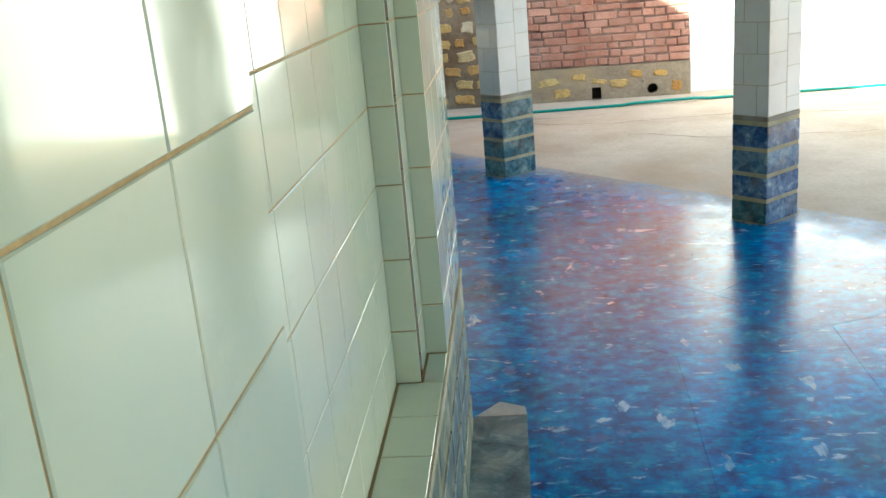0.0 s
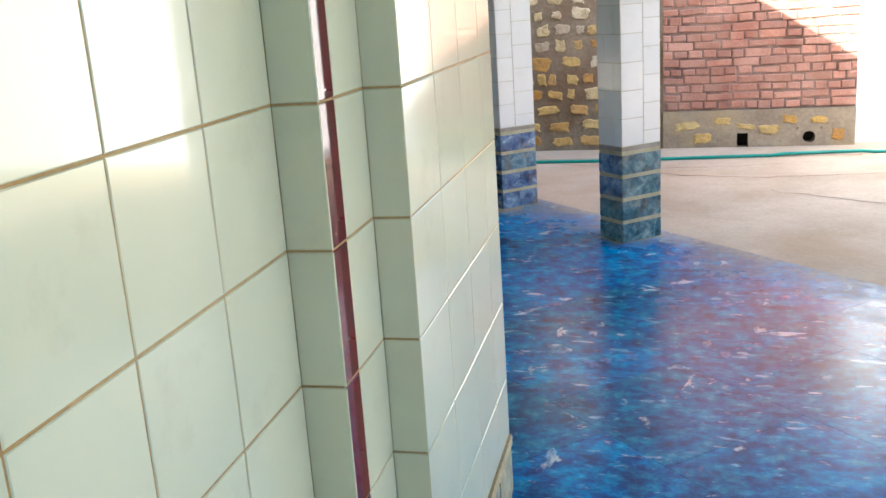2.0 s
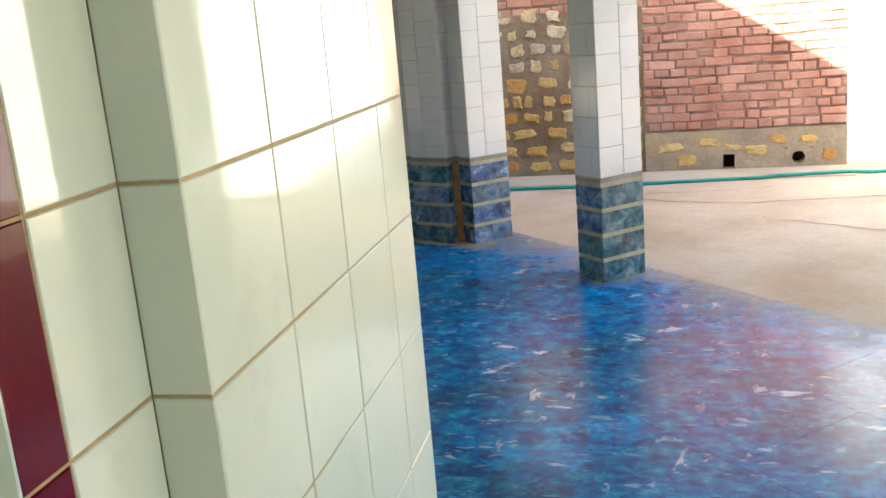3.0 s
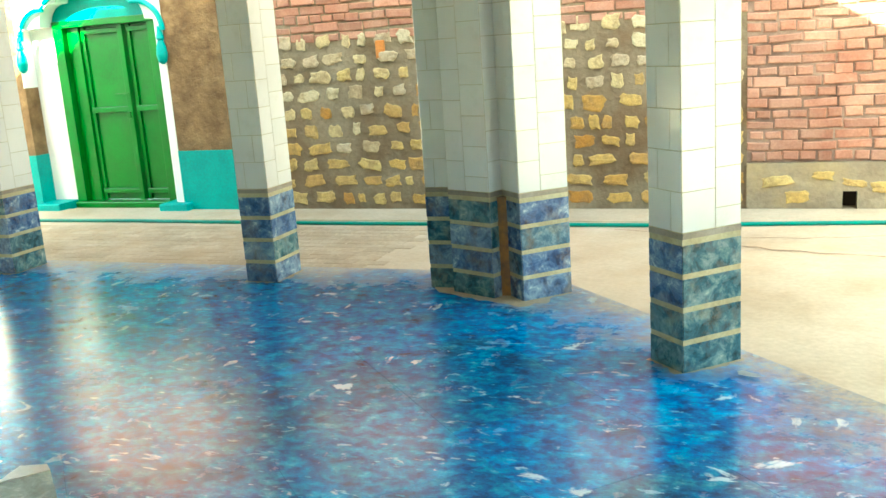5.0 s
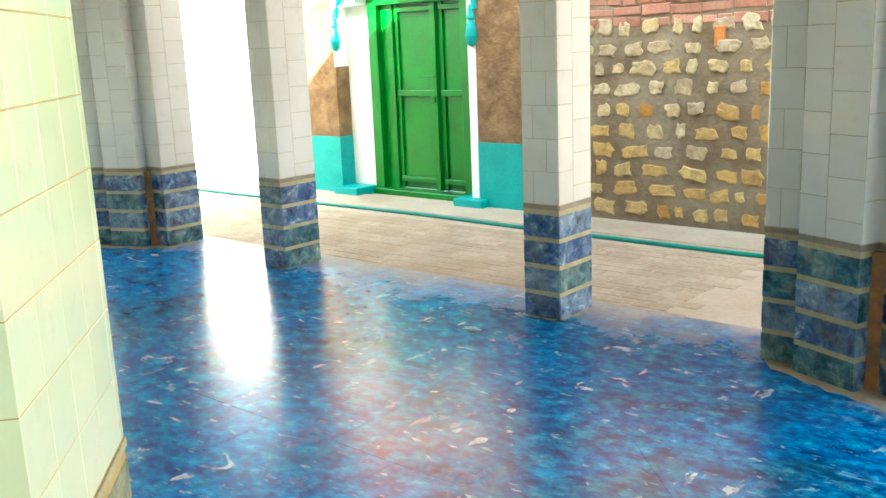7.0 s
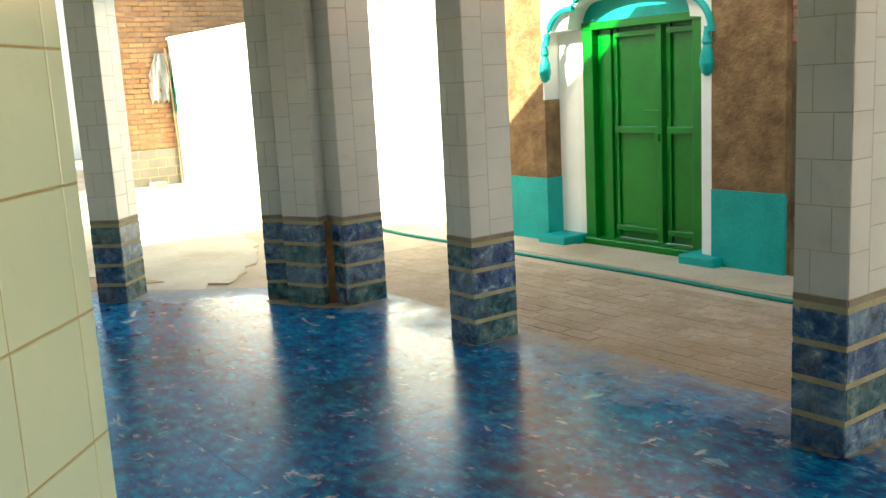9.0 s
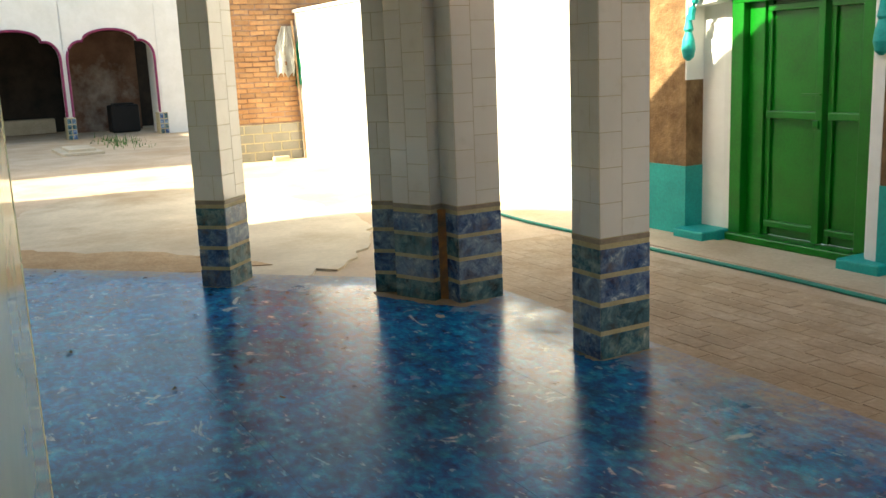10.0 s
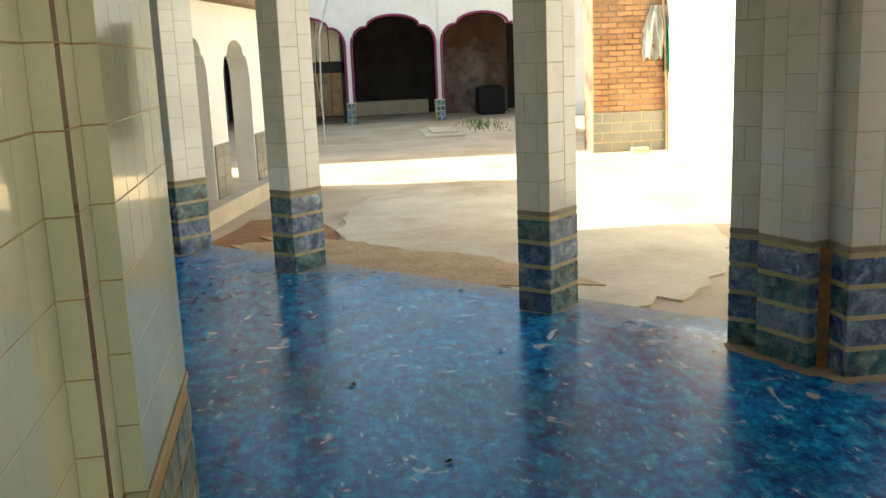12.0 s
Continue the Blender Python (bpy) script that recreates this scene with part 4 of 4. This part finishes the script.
litter("white_scrap", -5.99, 7.14, 0.05, M_CLOTH, "small white scrap on the blue floor", 21, "paper")

# grass by the manhole
bm = bmesh.new()
rnd = random.Random(4)
for _ in range(140):
    x, y = rnd.gauss(-23.0, 0.9), rnd.gauss(8.5, 0.22)
    h, a = rnd.uniform(0.05, 0.16), rnd.uniform(0, 6.28)
    dx, dy = 0.012 * math.cos(a), 0.012 * math.sin(a)
    v = [bm.verts.new(p) for p in ((x - dx, y - dy, GROUND_Z), (x + dx, y + dy, GROUND_Z), (x + rnd.uniform(-0.05, 0.05), y + rnd.uniform(-0.05, 0.05), GROUND_Z + h))]
    bm.faces.new(v)
tagged(part("grass", bm, M_GRASS), "thin tuft of green grass by the manhole", "grass", kind="stuff")

# ---- pieces: wall tiles ----
def cover_wall(name):
    ob, ap, drop, end, near = WALL_OBS[name], WALL_AP[name], WALL_DROP[name], WALL_END[name], WALL_NEAR.get(name, HALF)
    sill, px, fwd = SILL_Z + drop, PX.get(name, 0.161), ap + PROUD.get(name, 0.0)
    up, w = (0, 0, 1), (-1, 0, 0)
    zs = steps(sill + 0.002, 2.7, PZ, Z_LINE + WALL_LINE.get(name, drop))
    zn = [z for z in zs if z < NICHE_TOP] + [NICHE_TOP]
    # main faces on both sides of the niche
    for x0, x1, y in ((near, NICHE_OUT[1], fwd), (NICHE_OUT[0], -end, ap)):
        us = steps(0, x0 - x1, px) if x0 < 0 else [0] + [x0 - x1 - q for q in reversed(steps(0, x0 - x1, px)[:-1])]
        lay("tile", ob, (x0, y, 0), w, up, us, [z + (0.016 if y > ap else 0.0) for z in zs], M_TILE)
    # niche back, stepped faces and the red bands
    wide = NICHE_IN[1] - NICHE_IN[0]
    lay("tile", ob, (NICHE_IN[1], ap - 0.105, 0), w, up, [0] + [wide - q for q in reversed(steps(0, wide, 0.1645)[:-1])], zn, M_TILE)
    band, first = 0.052, BAND_NEAR.get(name, 0.052)
    lay("red_tile", ob, (NICHE_IN[1] + first, ap - 0.05, 0), w, up, [0, first], zn, M_RED)
    lay("tile", ob, (NICHE_OUT[1], ap - 0.05, 0), w, up, [0, NICHE_OUT[1] - NICHE_IN[1] - first], zn, M_TILE)
    lay("red_tile", ob, (NICHE_IN[0], ap - 0.05, 0), w, up, [0, band], zn, M_RED)
    lay("tile", ob, (NICHE_IN[0] - band, ap - 0.05, 0), w, up, [0, NICHE_IN[0] - NICHE_OUT[0] - band], zn, M_TILE)
    for x, y0, y1, f in ((NICHE_IN[0], ap - 0.105, ap - 0.05, 1), (NICHE_OUT[0], ap - 0.05, ap, 1), (NICHE_IN[1], ap - 0.05, ap - 0.105, -1), (NICHE_OUT[1], fwd, ap - 0.05, -1)):
        lay("tile", ob, (x, y0, 0), (0, f, 0), up, [0, abs(y1 - y0) + 0.004], zn, M_TILE)
    # sill
    lay("sill_tile", ob, (NICHE_IN[0], ap - 0.105, sill), (1, 0, 0), (0, 1, 0), steps(0, wide, 0.1645), [0.005, 0.108], M_TILE)
    lay("sill_tile", ob, (NICHE_OUT[0], ap - 0.05, sill), (1, 0, 0), (0, 1, 0), [0, NICHE_IN[0] - NICHE_OUT[0]], [0.005, 0.053], M_TILE)
    lay("sill_tile", ob, (NICHE_IN[1], ap - 0.05, sill), (1, 0, 0), (0, 1, 0), [0, NICHE_OUT[1] - NICHE_IN[1]], [0.005, 0.053], M_TILE)
    # dado
    for x0, x1, y in ((near, NICHE_OUT[1], fwd), (NICHE_OUT[1], -end, ap)):
        for a, b in ((0.0, 0.112), (0.134, 0.246), (0.268, 0.380), (0.402, sill - 0.028)):
            lay("dado_tile", ob, (x0, y, 0), w, up, steps(0, x0 - x1, 0.30, 0.12), [a, b], M_WALL_DADO, 0.012, 0.005)
        lay("border_tile", ob, (x0, y, 0), w, up, steps(0, x0 - x1, 0.30), [sill - 0.024, sill], M_YGROUT, 0.002, 0.007)


for nm in SEEN:
    cover_wall(nm)


# ---- pieces: floor slabs, laid parallel to each side and mitred at the corners ----
def clip(poly, nx, ny, c):
    """The part of a convex outline where nx x + ny y <= c."""
    out = []
    for (x0, y0), (x1, y1) in zip(poly, poly[1:] + poly[:1]):
        d0, d1 = nx * x0 + ny * y0 - c, nx * x1 + ny * y1 - c
        if d0 <= 0:
            out.append((x0, y0))
        if d0 * d1 < 0:
            f = d0 / (d0 - d1)
            out.append((x0 + f * (x1 - x0), y0 + f * (y1 - y0)))
    return out


def slab_piece(pts, m):
    cx, cy = sum(p[0] for p in pts) / len(pts), sum(p[1] for p in pts) / len(pts)
    n, g, e = len(pts), 0.0004, 0.0009
    def shrink(d):
        out = []
        for x, y in pts:
            r = math.hypot(x - cx, y - cy)
            out.append((x - (x - cx) / r * d, y - (y - cy) / r * d))
        return out
    vs = [(x, y, -0.02) for x, y in shrink(g)] + [(x, y, -0.0006) for x, y in shrink(g)] + [(x, y, 0.0) for x, y in shrink(g + e)]
    fs = [tuple(range(2 * n, 3 * n))] + [(a + i, a + (i + 1) % n, a + n + (i + 1) % n, a + n + i) for a in (0, n) for i in range(n)]
    me = bpy.data.meshes.new("floor_slab")
    me.from_pydata(vs, [], fs)
    me.materials.append(M_FLOOR)
    ob = new("floor_slab", me)
    ob.parent = floor
    ob.matrix_basis = m


for nm in order:
    m = side_pose(SIDES[nm])
    ap = WALL_AP.get(nm, 3.58)
    rows = [ap - 0.25, ap + 0.15, 4.38, 4.99, 5.60, FLOOR_AP]
    for r, (y0, y1) in enumerate(zip(rows, rows[1:])):
        pitch = 0.61
        x = -3.05 - (0.3 if r % 2 else 0.0)
        while x < 3.05:
            poly = [(x, y0), (x + pitch, y0), (x + pitch, y1), (x, y1)]
            poly = clip(poly, 1, -TAN, 0)
            if len(poly) > 2:
                poly = clip(poly, -1, -TAN, 0)
            if len(poly) > 2 and sum(a[0] * b[1] - b[0] * a[1] for a, b in zip(poly, poly[1:] + poly[:1])) / 2 > 0.004:
                slab_piece(poly, m)
            x += pitch

# strip of grey-green marble along the shrine's walls, with a pale end piece
M_CHIP = two_tone("pale_marble", (0.52, 0.46, 0.36), (0.62, 0.56, 0.46), 8.0, 0.3, 40.0, 0.1)
for nm in SEEN:
    ap, near = WALL_AP[nm], WALL_NEAR.get(nm, HALF)
    m = wall_pose(nm)
    xs = steps(-1.37, near, 0.62)
    for a, b in zip(xs, xs[1:]):
        if b - a > 0.02:
            part("border_slab", prism([(a + 0.002, ap - 0.01), (b - 0.002, ap - 0.01), (b - 0.002, ap + 0.18), (a + 0.002, ap + 0.18)], -0.015, 0.004), M_WALL_DADO, floor, m=m)
    part("border_chip", prism([(-1.374, ap + 0.01), (-1.374, ap + 0.18), (-1.43, ap + 0.175), (-1.475, ap + 0.09)], -0.015, 0.005), M_CHIP, floor, "pale broken marble end piece", m=m)

# trodden earth gathered round the feet of the columns and piers
def earth_ring(deg, x, y, rx, ry, seed):
    rnd = random.Random(seed)
    m = side_pose(deg)
    bm = bmesh.new()
    mid = bm.verts.new((x, y, 0.003))
    n = 44
    ring = []
    for i in range(n):
        a = 2 * math.pi * i / n
        q = 1.0 / max(abs(math.cos(a)), abs(math.sin(a))) ** 0.8 * rnd.uniform(0.90, 1.10)
        ring.append(bm.verts.new((x + rx * q * math.cos(a), y + ry * q * math.sin(a), 0.0004)))
    for i in range(n):
        bm.faces.new((mid, ring[i], ring[(i + 1) % n]))
    part("earth_ring", bm, M_EARTH_RING, floor, "trodden earth round a column foot", m=m)


M_EARTH_RING = two_tone("pale_trodden_earth", (0.40, 0.31, 0.20), (0.50, 0.39, 0.27), 9.0, 0.95, 40.0, 0.4, 0.004)
for k, (nm, sx) in enumerate(VIEW_COLUMNS):
    earth_ring(SIDES[nm], sx * COL_X, COL_AP + COL_D / 2, COL_W / 2 + 0.022, COL_D / 2 + 0.022, 60 + k)
for k, d in enumerate((-22.5, 22.5, 67.5, -67.5)):
    earth_ring(d, 0.0, 6.52, 0.38, 0.235, 80 + k)

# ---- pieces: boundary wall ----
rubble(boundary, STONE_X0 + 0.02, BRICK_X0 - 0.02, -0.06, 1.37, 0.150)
brickwork(boundary, STONE_X0, BRICK_X0, 1.39, 2.30, WALL_Y + 0.02)
brickwork(boundary_b, BRICK_X0, BRICK_X1, 0.285, 2.88, WALL_Y + 0.02)
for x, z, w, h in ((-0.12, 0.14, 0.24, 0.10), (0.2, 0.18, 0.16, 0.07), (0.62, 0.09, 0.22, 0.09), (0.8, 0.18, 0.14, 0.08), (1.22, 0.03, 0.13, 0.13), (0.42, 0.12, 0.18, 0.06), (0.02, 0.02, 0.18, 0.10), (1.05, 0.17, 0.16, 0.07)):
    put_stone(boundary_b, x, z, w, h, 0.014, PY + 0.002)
one = one_brick("brick", 0.085, 0.15, M_ORANGE)
one.parent = boundary
one.matrix_basis = Matrix.Translation((-3.30, WALL_Y + 0.012, 1.30)) @ FACE_S
# brick pier, seen from the east
EAST = Matrix(((0, 0, 1), (1, 0, 0), (0, 1, 0))).to_4x4()
z, row = 0.52, 0
while z < 3.9:
    # only the upper courses show behind the white wall
    y, y_end = 9.1 - (0.11 if row % 2 else 0.0), 10.2 if z < 2.1 else 13.0
    while y < y_end - 0.01:
        a, b = max(y, 9.1), min(y + 0.225, y_end)
        if b - a > 0.04:
            ob = one_brick("brick", round((b - a) / 0.012) * 0.012, 0.066, M_BRICK2)
            ob.parent = bpier
            ob.matrix_basis = Matrix.Translation((-16.15 + random.uniform(-0.012, 0.004), (a + b) / 2, z + 0.04 + random.uniform(-0.005, 0.005))) @ EAST @ pose(0, 0, 0, 0, 0, random.uniform(-2, 2))
        y += 0.237
    z += 0.08
    row += 1
tb = part("tiled_base", B(-16.17, -16.12, 9.08, 10.2, GROUND_Z, 0.50), M_YGROUT, bpier, "grey tiled base")
for r in range(4):
    lay("dado_tile", tb, (-16.12, 9.08, GROUND_Z), (0, 1, 0), (0, 0, 1), steps(0, 1.12, 0.30, 0.15 * (r % 2)), [r * 0.145, r * 0.145 + 0.145], M_PALE_TILE, 0.02, 0.006)

# ---- pieces: worn brick pavers along the north side ----
def outside(x, y):
    r = [Vector((x - O.x, y - O.y)).dot(Vector((-math.sin(radians(d)), math.cos(radians(d))))) for d in (0, 45, -45)]
    return max(r) > FLOOR_AP + 0.16


M_PAVE_DIRT = two_tone("sandy_joint_dirt", (0.43, 0.31, 0.19), (0.56, 0.43, 0.29), 5.0, 0.95, 30.0, 0.6, 0.01)
paving = tagged(part("pavement_brick", B(-7.9, -2.65, 7.6, 9.30, GROUND_Z - 0.03, GROUND_Z + 0.0028), M_PAVE_DIRT), "worn brick paving of the courtyard, half buried in dust", "pavement", kind="structure")
near_n, vs, fs = 0, [], []
rnd = random.Random(31)
row, y = 0, 7.66
while y < 9.26:
    x = -7.85 + (0.12 if row % 2 else 0.0)
    while x < -2.65:
        if outside(x + 0.11, y + 0.055) and rnd.random() < 0.94:
            top = rnd.choice((0.0024, 0.003, 0.0036, 0.0042))
            if -6.4 < x < -2.8 and near_n < 300:
                ob = new("paver", tile_mesh("paver", 0.222, 0.108, 0.012, M_PAVER, 0.005))
                ob.parent = paving
                ob.matrix_basis = pose(x + 0.11, y + 0.055, GROUND_Z + top - 0.010, rnd.uniform(-0.5, 0.5), rnd.uniform(-0.4, 0.4), rnd.uniform(-1.5, 1.5))
                near_n += 1
            else:
                k = len(vs)
                x0, x1, y0, y1, z0, z1 = x, x + 0.222, y, y + 0.108, GROUND_Z - 0.004, GROUND_Z + top
                vs += [(x0, y0, z0), (x1, y0, z0), (x1, y1, z0), (x0, y1, z0), (x0 + 0.004, y0 + 0.004, z1), (x1 - 0.004, y0 + 0.004, z1), (x1 - 0.004, y1 - 0.004, z1), (x0 + 0.004, y1 - 0.004, z1)]
                fs += [(k + 4, k + 5, k + 6, k + 7)] + [(k + i, k + (i + 1) % 4, k + 4 + (i + 1) % 4, k + 4 + i) for i in range(4)]
        x += 0.232
    y += 0.118
    row += 1
me = bpy.data.meshes.new("pavers")
me.from_pydata(vs, [], fs)
me.materials.append(M_PAVER)
ob = new("pavers", me)
ob.parent = paving
tagged(ob, "worn brick pavers", kind="stuff")

M_CRACK = two_tone("dark_crack_dirt", (0.17, 0.09, 0.04), (0.28, 0.17, 0.09), 6.0, 0.95)


# hairline cracks in the concrete, each a thin sunken seam of dark dirt
def crack(points, seed, width=0.012):
    rnd = random.Random(seed)
    pts = []
    for (x0, y0), (x1, y1) in zip(points, points[1:]):
        n = max(3, int(math.hypot(x1 - x0, y1 - y0) / 0.12))
        for k in range(n):
            pts.append((x0 + (x1 - x0) * k / n + rnd.uniform(-0.03, 0.03), y0 + (y1 - y0) * k / n + rnd.uniform(-0.03, 0.03)))
    bm = bmesh.new()
    prev = None
    for i, (x, y) in enumerate(pts):
        w = width * rnd.uniform(0.1, 1.0)
        cur = [bm.verts.new((x, y - w, GROUND_Z + 0.004)), bm.verts.new((x, y + w, GROUND_Z + 0.004))]
        if prev:
            bm.faces.new((prev[0], cur[0], cur[1], prev[1]))
        prev = cur
    part("crack", bm, M_CRACK, ground, "dark hairline crack")


crack([(-0.6, 8.9), (0.4, 8.6), (1.6, 8.75), (3.2, 8.3), (5.0, 8.5)], 1)
crack([(0.5, 8.1), (1.3, 7.6), (2.6, 7.55)], 2, 0.008)
crack([(-1.2, 9.3), (-0.2, 9.05), (0.8, 9.2)], 3, 0.008)
crack([(-9.5, 5.2), (-10.0, 5.5), (-11.2, 5.3), (-12.4, 5.6)], 6, 0.006)
